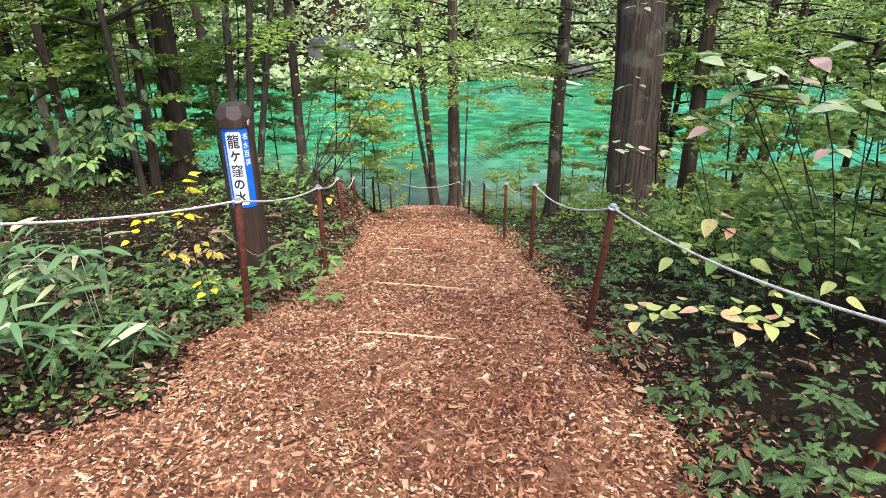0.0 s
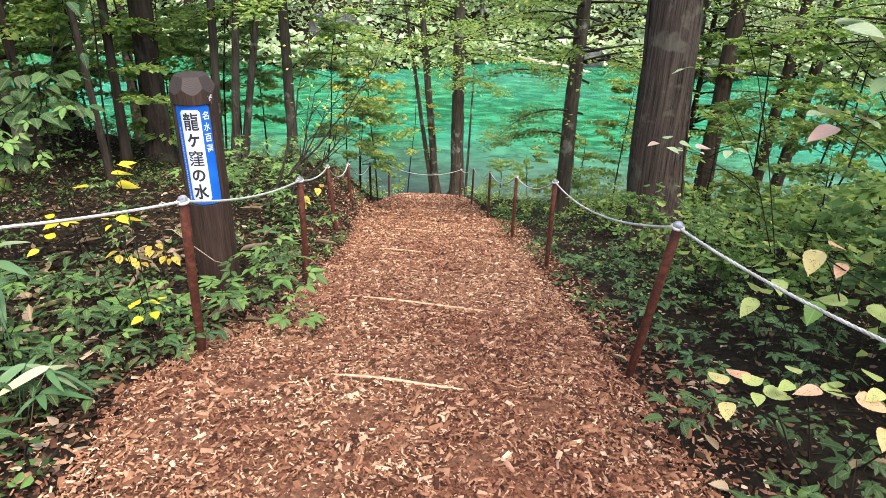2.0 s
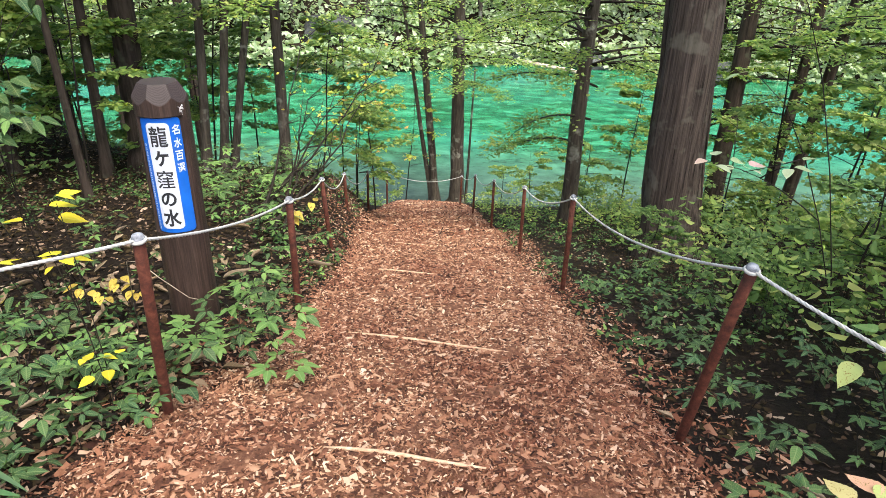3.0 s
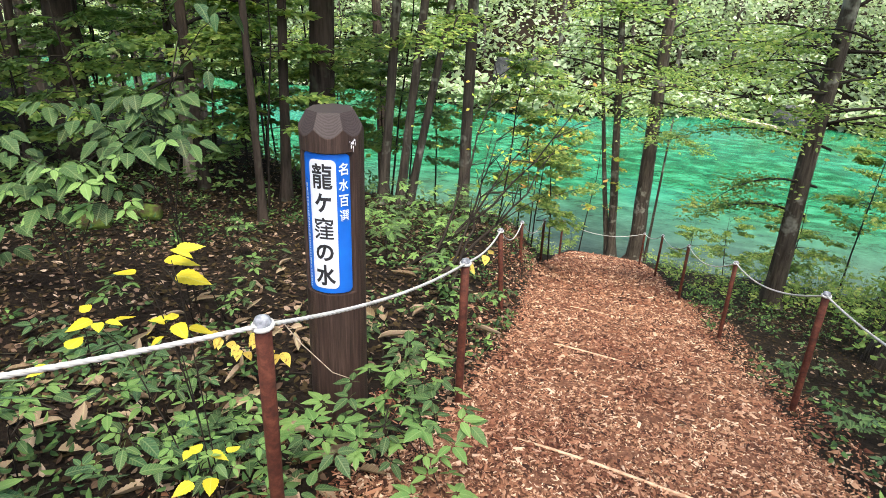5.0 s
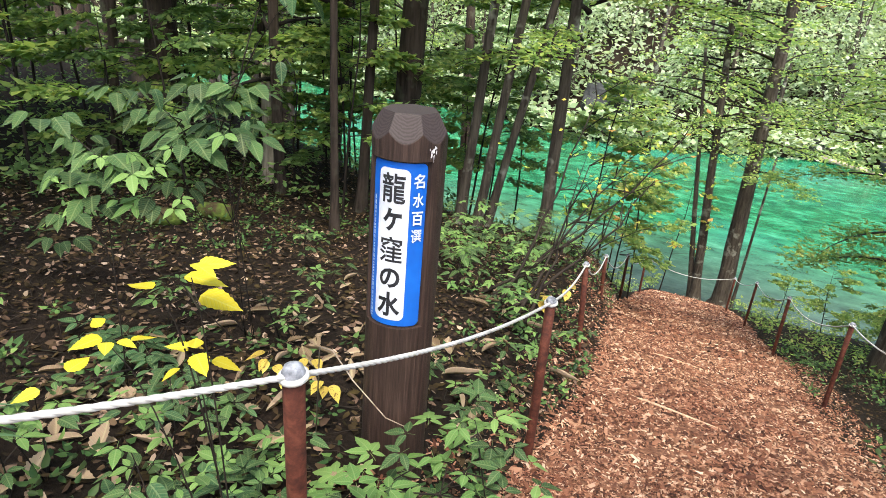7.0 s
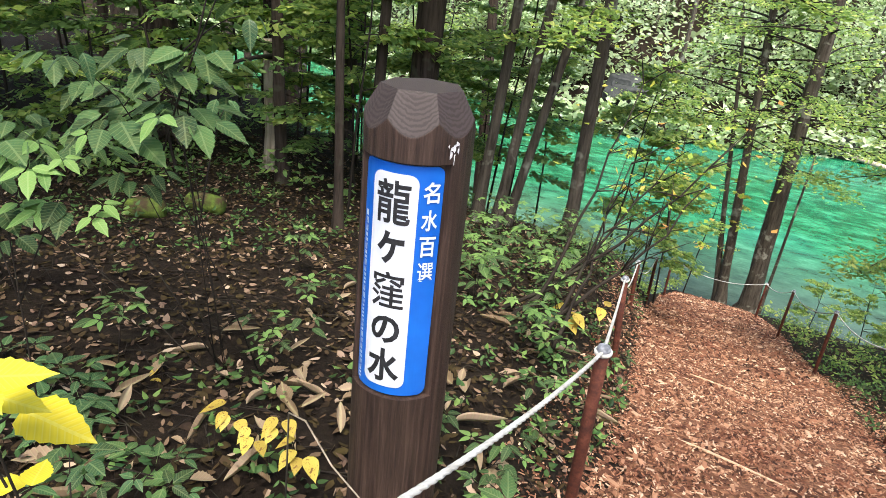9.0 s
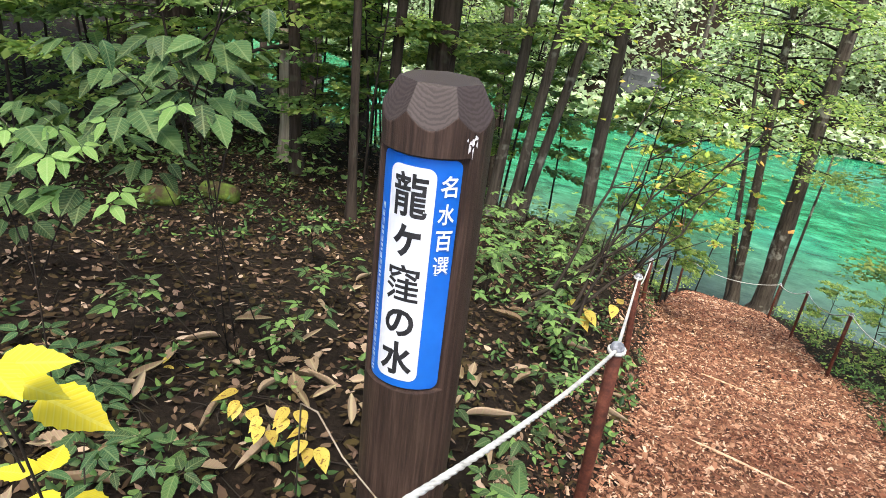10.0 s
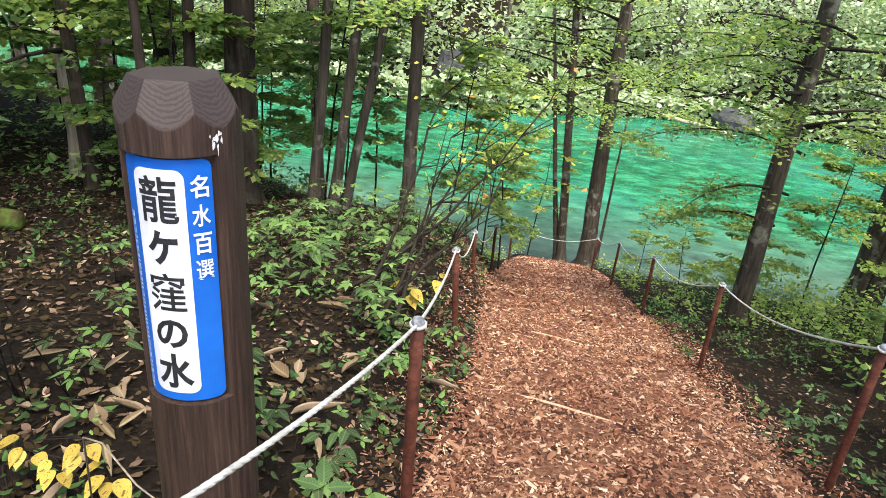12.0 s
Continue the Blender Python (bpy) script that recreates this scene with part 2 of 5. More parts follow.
# emerald spring water: clear over the shallows, opaque green with depth
nd = Nodes("ripple_painted_water")
geo = nd.t.nodes.new("ShaderNodeNewGeometry")
sep = nd.t.nodes.new("ShaderNodeSeparateXYZ")
nd.link(geo.outputs["Position"], sep.inputs[0])
# f1 paints ripple highlights and dark troughs into the water colour
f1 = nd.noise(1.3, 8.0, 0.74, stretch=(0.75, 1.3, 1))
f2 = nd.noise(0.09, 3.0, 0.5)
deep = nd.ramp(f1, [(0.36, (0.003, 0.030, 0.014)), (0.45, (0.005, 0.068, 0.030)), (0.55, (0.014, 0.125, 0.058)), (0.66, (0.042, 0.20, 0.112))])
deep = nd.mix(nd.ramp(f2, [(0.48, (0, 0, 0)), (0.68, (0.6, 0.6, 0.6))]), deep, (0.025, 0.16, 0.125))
mr = nd.add("ShaderNodeMapRange")
mr.inputs[1].default_value, mr.inputs[2].default_value = 20.8, 29.0
nd.link(sep.outputs["Y"], mr.inputs[0])
shal = nd.ramp(f1, [(0.3, (0.025, 0.045, 0.035)), (0.7, (0.085, 0.12, 0.095))])
wcol = nd.mix(nd.ramp(mr.outputs[0], [(0.0, (0, 0, 0)), (0.8, (1, 1, 1))]), shal, deep)
rip = nd.noise(2.2, 4.0, 0.6, stretch=(0.6, 1.8, 1))
nd.bump(rip, 0.3, 0.06)
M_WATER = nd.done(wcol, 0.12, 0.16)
nd.b.inputs["IOR"].default_value = 1.33


# ---- geometry helpers ----
def mesh(name, verts, faces, mat, smooth=False):
    me = bpy.data.meshes.new(name)
    me.from_pydata([tuple(v) for v in verts], [], faces)
    if mat:
        me.materials.append(mat)
    if smooth:
        me.polygons.foreach_set("use_smooth", [True] * len(me.polygons))
    me.update()
    return me


def fast_mesh(name, verts, quads, mat):
    """A mesh of many quads or triangles from arrays."""
    me = bpy.data.meshes.new(name)
    k = quads.shape[1]
    me.vertices.add(len(verts))
    me.vertices.foreach_set("co", verts.astype(np.float32).ravel())
    me.loops.add(quads.size)
    me.loops.foreach_set("vertex_index", quads.astype(np.int32).ravel())
    me.polygons.add(len(quads))
    me.polygons.foreach_set("loop_start", np.arange(0, quads.size, k, dtype=np.int32))
    me.materials.append(mat)
    me.update(calc_edges=True)
    return me


def put(name, me, parent=None, m=None, label=""):
    ob = new(name, me)
    if parent is not None:
        ob.parent = parent
    if m is not None:
        ob.matrix_basis = m
    return tagged(ob, label)


def thing(name, loc, label, category, group="", kind=""):
    ob = new(name)
    ob.empty_display_size = 0.1
    ob.location = loc
    return tagged(ob, label, category, group, kind)


def tube(points, radii, n=8, wob=0.0, rng=None, flute=0.0):
    """A capped tube through points."""
    pts = [Vector(p) for p in points]
    verts, faces = [], []
    up = Vector((0.31, 0.17, 0.93))
    for i, p in enumerate(pts):
        d = (pts[min(i + 1, len(pts) - 1)] - pts[max(i - 1, 0)]).normalized()
        a = d.cross(up)
        if a.length < 0.05:
            a = d.cross(Vector((1, 0.1, 0)))
        a.normalize()
        b = d.cross(a)
        for k in range(n):
            an = 2 * math.pi * k / n
            r = radii[i] * (1 + (rng.uniform(-wob, wob) if rng else 0) + flute * math.sin(k * 2.4 + 0.3 * i) * math.cos(k * 5.1))
            verts.append(p + a * (r * math.cos(an)) + b * (r * math.sin(an)))
    for i in range(len(pts) - 1):
        for k in range(n):
            k2 = (k + 1) % n
            faces.append((i * n + k, i * n + k2, (i + 1) * n + k2, (i + 1) * n + k))
    faces.append(tuple(range(n - 1, -1, -1)))
    faces.append(tuple((len(pts) - 1) * n + k for k in range(n)))
    return verts, faces


def join(chunks):
    verts, faces = [], []
    for v, f in chunks:
        o = len(verts)
        verts += list(v)
        faces += [tuple(i + o for i in q) for q in f]
    return verts, faces


def leaves(pos, az, tilt, roll, length, width, six=False, curl=-0.15):
    """Folded four- or six-corner leaves as arrays: verts and quads."""
    n = len(pos)
    ca, sa, ct, st = np.cos(az), np.sin(az), np.cos(tilt), np.sin(tilt)
    d = np.stack([ca * ct, sa * ct, st], 1)
    s0 = np.stack([-sa, ca, np.zeros(n)], 1)
    up = np.cross(d, s0)
    cr, sr = np.cos(roll)[:, None], np.sin(roll)[:, None]
    s = s0 * cr + up * sr
    nn = np.cross(s, d)
    L, W = length[:, None], width[:, None]
    v = np.empty((n, 4, 3))
    if six:
        v = np.empty((n, 6, 3))
        for k, (u, w) in enumerate(((0, 0), (0.20, 0.40), (0.58, 0.38), (1, 0), (0.58, -0.38), (0.20, -0.40))):
            v[:, k] = pos + d * L * u + s * W * w + nn * (abs(w) * 0.5 * W + curl * L * u * u)
        o = (np.arange(n) * 6)[:, None, None]
        return v.reshape(-1, 3), (np.array([[0, 1, 2, 3], [0, 3, 4, 5]])[None] + o).reshape(-1, 4)
    v[:, 0] = pos
    v[:, 1] = pos + d * L * 0.45 + s * W * 0.5 + nn * W * 0.12
    v[:, 2] = pos + d * L
    v[:, 3] = pos + d * L * 0.45 - s * W * 0.5 + nn * W * 0.12
    q = np.arange(4 * n).reshape(n, 4)
    return v.reshape(-1, 3), q


# ---- terrain ----
PATH_Y = [-30, -8, -2, 0, 2, 3.7, 4.2, 5.6, 7, 9.8, 12.8, 15.7, 18.6, 20.2, 22, 24, 40]
PATH_Z = [3.5, 1.9, 0.85, 0.42, 0.02, -0.39, -0.55, -0.95, -1.38, -2.42, -3.48, -4.45, -5.45, -6.05, -7.1, -8, -9.5]
BANK_Y = [-30, -8, -2, 0, 4, 5, 7, 9, 11, 13.3, 16, 18, 20, 24, 40]
BANK_Z = [3.5, 1.9, 0.85, 0.42, -0.42, -0.66, -1.02, -1.39, -1.79, -2.79, -4.34, -5.6, -6.9, -8, -9.5]
WATER_Z = -6.35


def path_mid(y):
    """The path's middle line, which bends off a little on its way down."""
    return np.interp(y, [-10, 4, 7, 9.8, 12.8, 16, 20, 30], [0, 0, -0.2, -0.45, -0.85, -1.2, -1.5, -1.5])


def far_shore(x):
    """The waterline across the lake."""
    return 42.5 + 2.2 * np.sin(x * 0.11) + 1.2 * np.sin(x * 0.31 + 1) - np.clip((x - 12) * 0.4, 0, 14)


def height(x, y):
    """Ground height: the path's cut, the flatter bank beside it, the lake bed and the hill beyond."""
    x, y = np.asarray(x, float), np.asarray(y, float)
    w = np.clip((-0.95 - (x - path_mid(y))) / 0.95, 0, 1)
    w = w * w * (3 - 2 * w)
    ye = y - np.maximum(0, -5 - x) * 0.45
    ye = np.where(ye < y, np.maximum(ye, np.minimum(y, 8.0)), y)
    z = np.interp(y, PATH_Y, PATH_Z) * (1 - w) + np.interp(ye, BANK_Y, BANK_Z) * w
    far = y - far_shore(x)
    hill = np.where(far > -6, WATER_Z - 2 + np.clip(far + 6, 0, 8) * 0.36 + np.clip(far - 2, 0, 200) * 0.48, -50)
    z = np.where(far > -6, np.maximum(z, hill), z)
    side = np.clip(np.abs(x) - 45, 0, 200)
    z = z + side * 0.15 * np.clip((y - 10) / 30, 0, 1)
    off = np.clip((np.abs(x - path_mid(y)) - 1.3) / 0.6, 0, 1)
    return z + off * (0.035 * np.sin(x * 2.3 + 0.7 * y) * np.cos(y * 1.9) + 0.02 * np.sin(5.1 * x - 3.3 * y))


def ground_z(x, y):
    return float(height(x, y))


def edge_left(y):
    return np.interp(y, [-6, 1.5, 2.2, 2.65, 3.5, 4.1, 5.2, 7, 8.2, 9.8, 11.8, 13.4, 17, 18.8], [-2.8, -2.5, -1.9, -1.32, -1.55, -1.43, -1.2, -1.28, -1.42, -1.66, -1.95, -2.15, -2.4, -2.3])


def edge_right(y):
    return np.interp(y, [-6, 2.1, 2.8, 3.3, 4.5, 5.2, 6.5, 8.5, 10, 12.7, 15.4, 17.2, 18.8], [1.5, 1.25, 1.22, 1.1, 0.99, 0.94, 0.77, 0.55, 0.5, 0.38, 0.04, -0.1, -0.45])


xs = np.unique(np.concatenate([np.linspace(-900, -50, 12), np.linspace(-50, -8, 40), np.linspace(-8, 6, 113), np.linspace(6, 50, 45), np.linspace(50, 900, 12)]))
ys = np.unique(np.concatenate([np.linspace(-900, -30, 9), np.linspace(-30, -3, 14), np.linspace(-3, 21, 193), np.linspace(21, 110, 80), np.linspace(110, 900, 9)]))
gx, gy = np.meshgrid(xs, ys)
gz = height(gx, np.clip(gy, -30, 130))
idx = np.arange(gx.size).reshape(gx.shape)
quads = np.stack([idx[:-1, :-1], idx[:-1, 1:], idx[1:, 1:], idx[1:, :-1]], -1).reshape(-1, 4)
ground = put("ground", fast_mesh("ground", np.stack([gx, gy, gz], -1).reshape(-1, 3), quads, M_SOIL))
ground.data.polygons.foreach_set("use_smooth", [True] * len(ground.data.polygons))
tagged(ground, "dark forest soil sloping down to the lake", "ground", kind="structure")

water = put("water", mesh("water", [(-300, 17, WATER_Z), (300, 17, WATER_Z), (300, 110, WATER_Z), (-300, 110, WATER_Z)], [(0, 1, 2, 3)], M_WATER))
tagged(water, "clear emerald green spring lake, ripple light painted into its colour", "lake", kind="structure")

# mulch path, a low crowned bed on the soil
vs, qs = [], []
rows_y = np.linspace(-6, 18.8, 250)
for y in rows_y:
    a, b = float(edge_left(y)), float(edge_right(y))
    a += 0.035 * math.sin(y * 3.1) + 0.025 * math.sin(y * 11.7 + 1) + 0.02 * math.sin(y * 23.3)
    b += 0.03 * math.sin(y * 2.7 + 2) + 0.025 * math.sin(y * 13.1) + 0.02 * math.sin(y * 27.1)
    for k in range(25):
        u = k / 24
        x = a + (b - a) * u
        lump = 0.012 * math.sin(x * 7 + y * 3) * math.sin(y * 6 - x * 2) + 0.008 * math.sin(x * 17 - y * 13)
        vs.append((x, y, ground_z(x, y) + 0.045 * min(1, 6 * min(u, 1 - u)) + 0.006 + lump * min(1, 5 * min(u, 1 - u)) - (0.03 if k in (0, 24) else 0)))
for i in range(len(rows_y) - 1):
    for k in range(24):
        o = i * 25 + k
        qs.append((o, o + 1, o + 26, o + 25))
path = put("path", mesh("path", vs, qs, M_MULCH, True))
tagged(path, "reddish brown wood chip path running down to the lake", "path", kind="structure")


def mulch_z(x, y):
    u = (x - edge_left(y)) / (edge_right(y) - edge_left(y))
    return height(x, y) + 0.045 * np.clip(6 * np.minimum(u, 1 - u), 0, 1) + 0.008


rng = np.random.default_rng(7)
prng = random.Random(11)

# ---- sign post ----
SX, SY, SR = -1.65, 4.955, 0.137
S_BASE, S_TOP = -1.05, 0.900
FACE = radians(-77)


def on_log(arc_deg, z, r):
    a = FACE + radians(arc_deg)
    return (r * math.cos(a), r * math.sin(a), z)


def sign_post():
    sign = thing("sign_post", (SX, SY, ground_z(SX, SY)), "dark brown log post with a blue and white enamel sign", "sign")
    gz0 = ground_z(SX, SY)
    n, rec_lo, rec_hi, half = 96, 0.085, 0.742, 53
    levels = [S_BASE, -0.75, -0.45, -0.2, 0.02, rec_lo - 0.001, rec_lo, 0.2, 0.4, 0.6, rec_hi - 0.001, rec_hi, 0.765, 0.775]
    verts, faces = [], []
    for z in levels:
        for k in range(n):
            dg = (k * 360 / n + 180) % 360 - 180
            r = SR * (1 + 0.006 * math.sin(3 * radians(dg) + z * 2) + 0.004 * math.sin(7 * radians(dg)))
            if rec_lo - 0.0005 < z < rec_hi - 0.0005 and abs(dg) < half:
                r = SR - 0.017
            x, y, zz = on_log(dg, z, r)
            verts.append((x, y, zz - gz0))
    for i in range(len(levels) - 1):
        for k in range(n):
            k2 = (k + 1) % n
            faces.append((i * n + k, i * n + k2, (i + 1) * n + k2, (i + 1) * n + k))
    put("log_body", mesh("log_body", verts, faces, M_LOG, False), sign)
    # eight adze-cut facets up to a flat top, with scalloped lower edges
    verts, faces = [], []
    steps = 8
    for k in range(7 * steps):
        dg = k * 360 / 7 / steps - 15.7
        u = (k % steps) / steps
        dip = 0.036 * math.sin(math.pi * u)
        for z, r in ((0.775, SR * 1.003), (0.835 - dip, SR * 1.006), (0.835 - dip + 0.004, SR * 1.0), (0.893, SR * 0.70 / math.cos(radians(51.4 * (u - 0.5)))), (S_TOP, SR * 0.67 / math.cos(radians(51.4 * (u - 0.5))))):
            x, y, zz = on_log(dg, z, r)
            verts.append((x, y, zz - gz0))
    m = 7 * steps
    for k in range(m):
        k2 = (k + 1) % m
        for j in range(4):
            faces.append((k * 5 + j, k2 * 5 + j, k2 * 5 + j + 1, k * 5 + j + 1))
    faces.append(tuple(k * 5 + 4 for k in range(m)))
    top = mesh("carved_top", verts, faces, M_LOG_CUT, False)
    top.materials.append(M_LOG)
    for p in top.polygons[:-1]:
        p.material_index = 1 if p.index % 4 < 2 else 0
    put("carved_top", top, sign, label="adze-cut facets round a flat top")
    bits = []
    for arc, z, sa, sz in ((54, 0.780, 3.2, 0.008), (58, 0.790, 2.2, 0.006), (51, 0.766, 1.5, 0.011), (55.5, 0.755, 0.8, 0.014), (60, 0.774, 1.2, 0.008), (48, 0.786, 0.8, 0.004)):
        q = []
        for k in range(9):
            w = 1 + 0.35 * math.sin(k * 2.3 + arc)
            x, y, zz = on_log(arc + sa * w * math.cos(radians(40 * k)), z + sz * w * math.sin(radians(40 * k)), SR * 1.016)
            q.append((x, y, zz - gz0))
        bits.append((q, [tuple(range(9))]))
    verts, faces = join(bits)
    put("bird_dropping", mesh("bird_dropping", verts, faces, M_LIME), sign, label="chalky white bird dropping")

    def sheet(name, a0, a1, z0, z1, r, mat, parent, corner=0.0, thick=0.004):
        """A bent plate with rounded corners."""
        w = radians(a1 - a0) * r
        out = []
        for cx, cz, s in ((w - corner, z1 - corner, 0), (corner, z1 - corner, 90), (corner, z0 + corner, 180), (w - corner, z0 + corner, 270)):
            for q in range(7):
                t = radians(s + 15 * q)
                out.append((cx + corner * math.cos(t), cz + corner * math.sin(t)))
        cols = sorted({round(p[0], 5) for p in out} | {w * i / 24 for i in range(25)})
        zs_top = [max(z for x, z in _span(out, c)) for c in cols]
        zs_bot = [min(z for x, z in _span(out, c)) for c in cols]
        vv, ff = [], []
        for c, zt, zb in zip(cols, zs_top, zs_bot):
            dg = a0 + math.degrees(c / r)
            for rr in (r, r + thick):
                for z in (zb, zt):
                    x, y, zz = on_log(dg, z, rr)
                    vv.append((x, y, zz - gz0))
        for i in range(len(cols) - 1):
            o, p = i * 4, i * 4 + 4
            ff += [(o + 2, p + 2, p + 3, o + 3), (o + 1, o + 3, p + 3, p + 1), (o, p, p + 2, o + 2)]
        ff += [(0, 2, 3, 1), (len(cols) * 4 - 4, len(cols) * 4 - 3, len(cols) * 4 - 1, len(cols) * 4 - 2)]
        return put(name, mesh(name, vv, ff, mat, False), parent)

    def _span(out, c):
        pts = []
        for (x0, z0), (x1, z1) in zip(out, out[1:] + out[:1]):
            if min(x0, x1) - 1e-6 <= c <= max(x0, x1) + 1e-6:
                u = 0 if abs(x1 - x0) < 1e-9 else (c - x0) / (x1 - x0)
                pts.append((c, z0 + (z1 - z0) * u))
                if abs(x1 - x0) < 1e-9:
                    pts.append((c, z1))
        return pts or [(c, out[0][1])]

    rp = SR - 0.014
    panel = sheet("sign_panel", -50, 50, 0.092, 0.735, rp, M_BLUE, sign, 0.022)
    tagged(panel, "blue enamel sign plate with scratched lower corner")
    sheet("white_field", -32, 22, 0.116, 0.712, rp + 0.0045, M_WHITE, panel, 0.024, 0.0012)

    curve = bpy.data.curves.new("glyph", "FONT")
    curve.resolution_u, curve.offset = 3, 0.012
    holder = new("glyph", curve)

    def letter(ch, arc, z, w, h, mat, fat):
        curve.body, curve.offset = ch, fat
        dg = bpy.context.evaluated_depsgraph_get()
        dg.update()
        src = holder.evaluated_get(dg).to_mesh()
        co = np.array([v.co[:] for v in src.vertices])
        polys = [tuple(p.vertices) for p in src.polygons]
        holder.evaluated_get(dg).to_mesh_clear()
        lo, hi = co[:, :2].min(0), co[:, :2].max(0)
        r = rp + 0.0066
        bm = bmesh.new()
        bv = [bm.verts.new((((x - lo[0]) / (hi[0] - lo[0]) - 0.5) * w, z + ((y - lo[1]) / (hi[1] - lo[1]) - 0.5) * h, 0)) for x, y, _ in co]
        for q in polys:
            try:
                bm.faces.new([bv[i] for i in q])
            except ValueError:
                pass
        for i in range(1, 20):
            bmesh.ops.bisect_plane(bm, geom=bm.verts[:] + bm.edges[:] + bm.faces[:], plane_co=(w * (i / 20 - 0.5), 0, 0), plane_no=(1, 0, 0))
        for q in bm.verts:
            px, py, pz = on_log(arc + math.degrees(q.co.x / r), q.co.y, r)
            q.co = (px, py, pz - gz0)
        me = bpy.data.meshes.new("character")
        bm.to_mesh(me)
        bm.free()
        me.materials.append(mat)
        put("character", me, panel)

    for ch, z, w, h in (("龍", 0.640, 0.092, 0.112), ("ヶ", 0.522, 0.074, 0.088), ("窪", 0.405, 0.090, 0.104), ("の", 0.291, 0.082, 0.080), ("水", 0.182, 0.094, 0.104)):
        letter(ch, -5.5, z, w, h, M_BLACK, {"龍": 0.015, "窪": 0.012}.get(ch, 0.030))
    for ch, z in (("名", 0.672), ("水", 0.602), ("百", 0.532), ("選", 0.463)):
        letter(ch, 36, z, 0.042, 0.054, M_LETTER, 0.008 if ch == "選" else 0.020)
    bpy.data.objects.remove(holder)
    z = 0.60
    while z > 0.11:
        h = prng.choice((0.006, 0.009, 0.012, 0.016))
        bits = []
        for a0, a1 in ((-43.5, -39.5),) if h < 0.009 else ((-43.5, -42.3), (-41.0, -39.5)):
            q = [on_log(a, zz, rp + 0.0062) for a, zz in ((a0, z), (a1, z), (a1, z - h), (a0, z - h))]
            bits.append(([(x, y, zz - gz0) for x, y, zz in q], [(0, 3, 2, 1)]))
        put("small_lettering", mesh("small_lettering", *join(bits), M_LETTER), panel)
        z -= h + 0.005


sign_post()

# ---- rope fence ----
POSTS_L = [(-2.08, 2.08, 1.10, 0.26, 0.11), (-1.37, 3.98, 0.575, 0.12, -0.16), (-1.22, 5.606, 0.004, 0.0, 0.0), (-1.55, 7.96, -0.75, -0.06, 0.0), (-1.96, 10.67, -1.70, -0.02, 0.0), (-2.20, 13.71, -2.78, 0.0, 0.0), (-2.32, 16.96, -3.97, 0.0, 0.0)]
POSTS_R = [(1.79, 2.12, 0.88, 0.03, -0.17), (1.06, 4.13, 0.515, 0.05, -0.17), (0.85, 7.0, -0.435, 0.0, 0.0), (0.62, 9.8, -1.44, 0.0, 0.0), (0.27, 12.8, -2.49, 0.0, 0.0), (-0.12, 15.68, -3.47, 0.02, 0.0), (-0.50, 17.9, -4.33, 0.02, 0.0)]


def fence_post(x, y, top, lx, ly):
    """An iron bar driven into the ground, with a screwed cap."""
    z0 = ground_z(x, y)
    h = top - z0
    p = thing("fence_post", (x, y, z0), "rusty brown iron fence post with a grey cap", "fence post", "rope fence posts")
    pts = [(0 - lx * 0.3, 0 - ly * 0.3, -0.25), (0, 0, 0), (lx * 0.5, ly * 0.5, h * 0.5), (lx, ly, h - 0.03), (lx, ly, h - 0.026)]
    v, f = tube(pts, [0.024, 0.024, 0.024, 0.024, 0.018], 14)
    put("pole", mesh("pole", v, f, M_RUST, True), p)
    v, f = tube([(lx, ly, h - 0.034), (lx, ly, h - 0.030), (lx, ly, h - 0.008), (lx, ly, h + 0.006), (lx, ly, h + 0.012)], [0.020, 0.0245, 0.0255, 0.020, 0.008], 14)
    put("cap", mesh("cap", v, f, M_CAP, True), p, label="dull grey metal cap")
    v = []
    ring = []
    for k in range(17):
        a = 2 * math.pi * k / 16
        ring.append((lx + 0.026 * math.cos(a), ly + 0.026 * math.sin(a), h - 0.018 + 0.004 * math.sin(a)))
    v, f = tube(ring, [0.0075] * 17, 7)
    put("rope_loop", mesh("rope_loop", v, f, M_ROPE, True), p, label="white rope looped round the cap")
    return (x + lx, y + ly, top - 0.018)


tops_l = [fence_post(*p) for p in POSTS_L]
tops_r = [fence_post(*p) for p in POSTS_R]


def rope(name, tops, sags):
    """A three-strand rope hung from post to post."""
    line = []
    for (a, b, sag) in zip(tops[:-1], tops[1:], sags):
        a, b = Vector(a), Vector(b)
        n = max(8, int((b - a).length / 0.05))
        for i in range(n):
            u = i / n
            line.append(a.lerp(b, u) - Vector((0, 0, 4 * sag * u * (1 - u))))
    line.append(Vector(tops[-1]))
    r = thing(name, line[0], "white twisted rope strung along iron posts", "rope", "path ropes")
    o = line[0]
    fine = []
    for a, b in zip(line[:-1], line[1:]):
        fine += [a.lerp(b, k / 4) for k in range(4)]
    for s in range(3):
        pts = []
        for i, p in enumerate(fine):
            d = (fine[min(i + 1, len(fine) - 1)] - fine[max(i - 1, 0)]).normalized()
            a = d.cross(Vector((0, 0, 1))).normalized()
            b = d.cross(a)
            an = i * 0.9 + s * 2.094
            pts.append(p - o + a * (0.0030 * math.cos(an)) + b * (0.0030 * math.sin(an)))
        v, f = tube(pts, [0.0048] * len(pts), 5)
        put("strand", mesh("strand", v, f, M_ROPE, True), r)


rope("rope", tops_l, [0.04, 0.05, 0.05, 0.16, 0.20, 0.16])
rope("rope", tops_r, [0.08, 0.12, 0.12, 0.16, 0.15, 0.10])
rope("rope", [tops_l[-1], tops_r[-1]], [0.20])


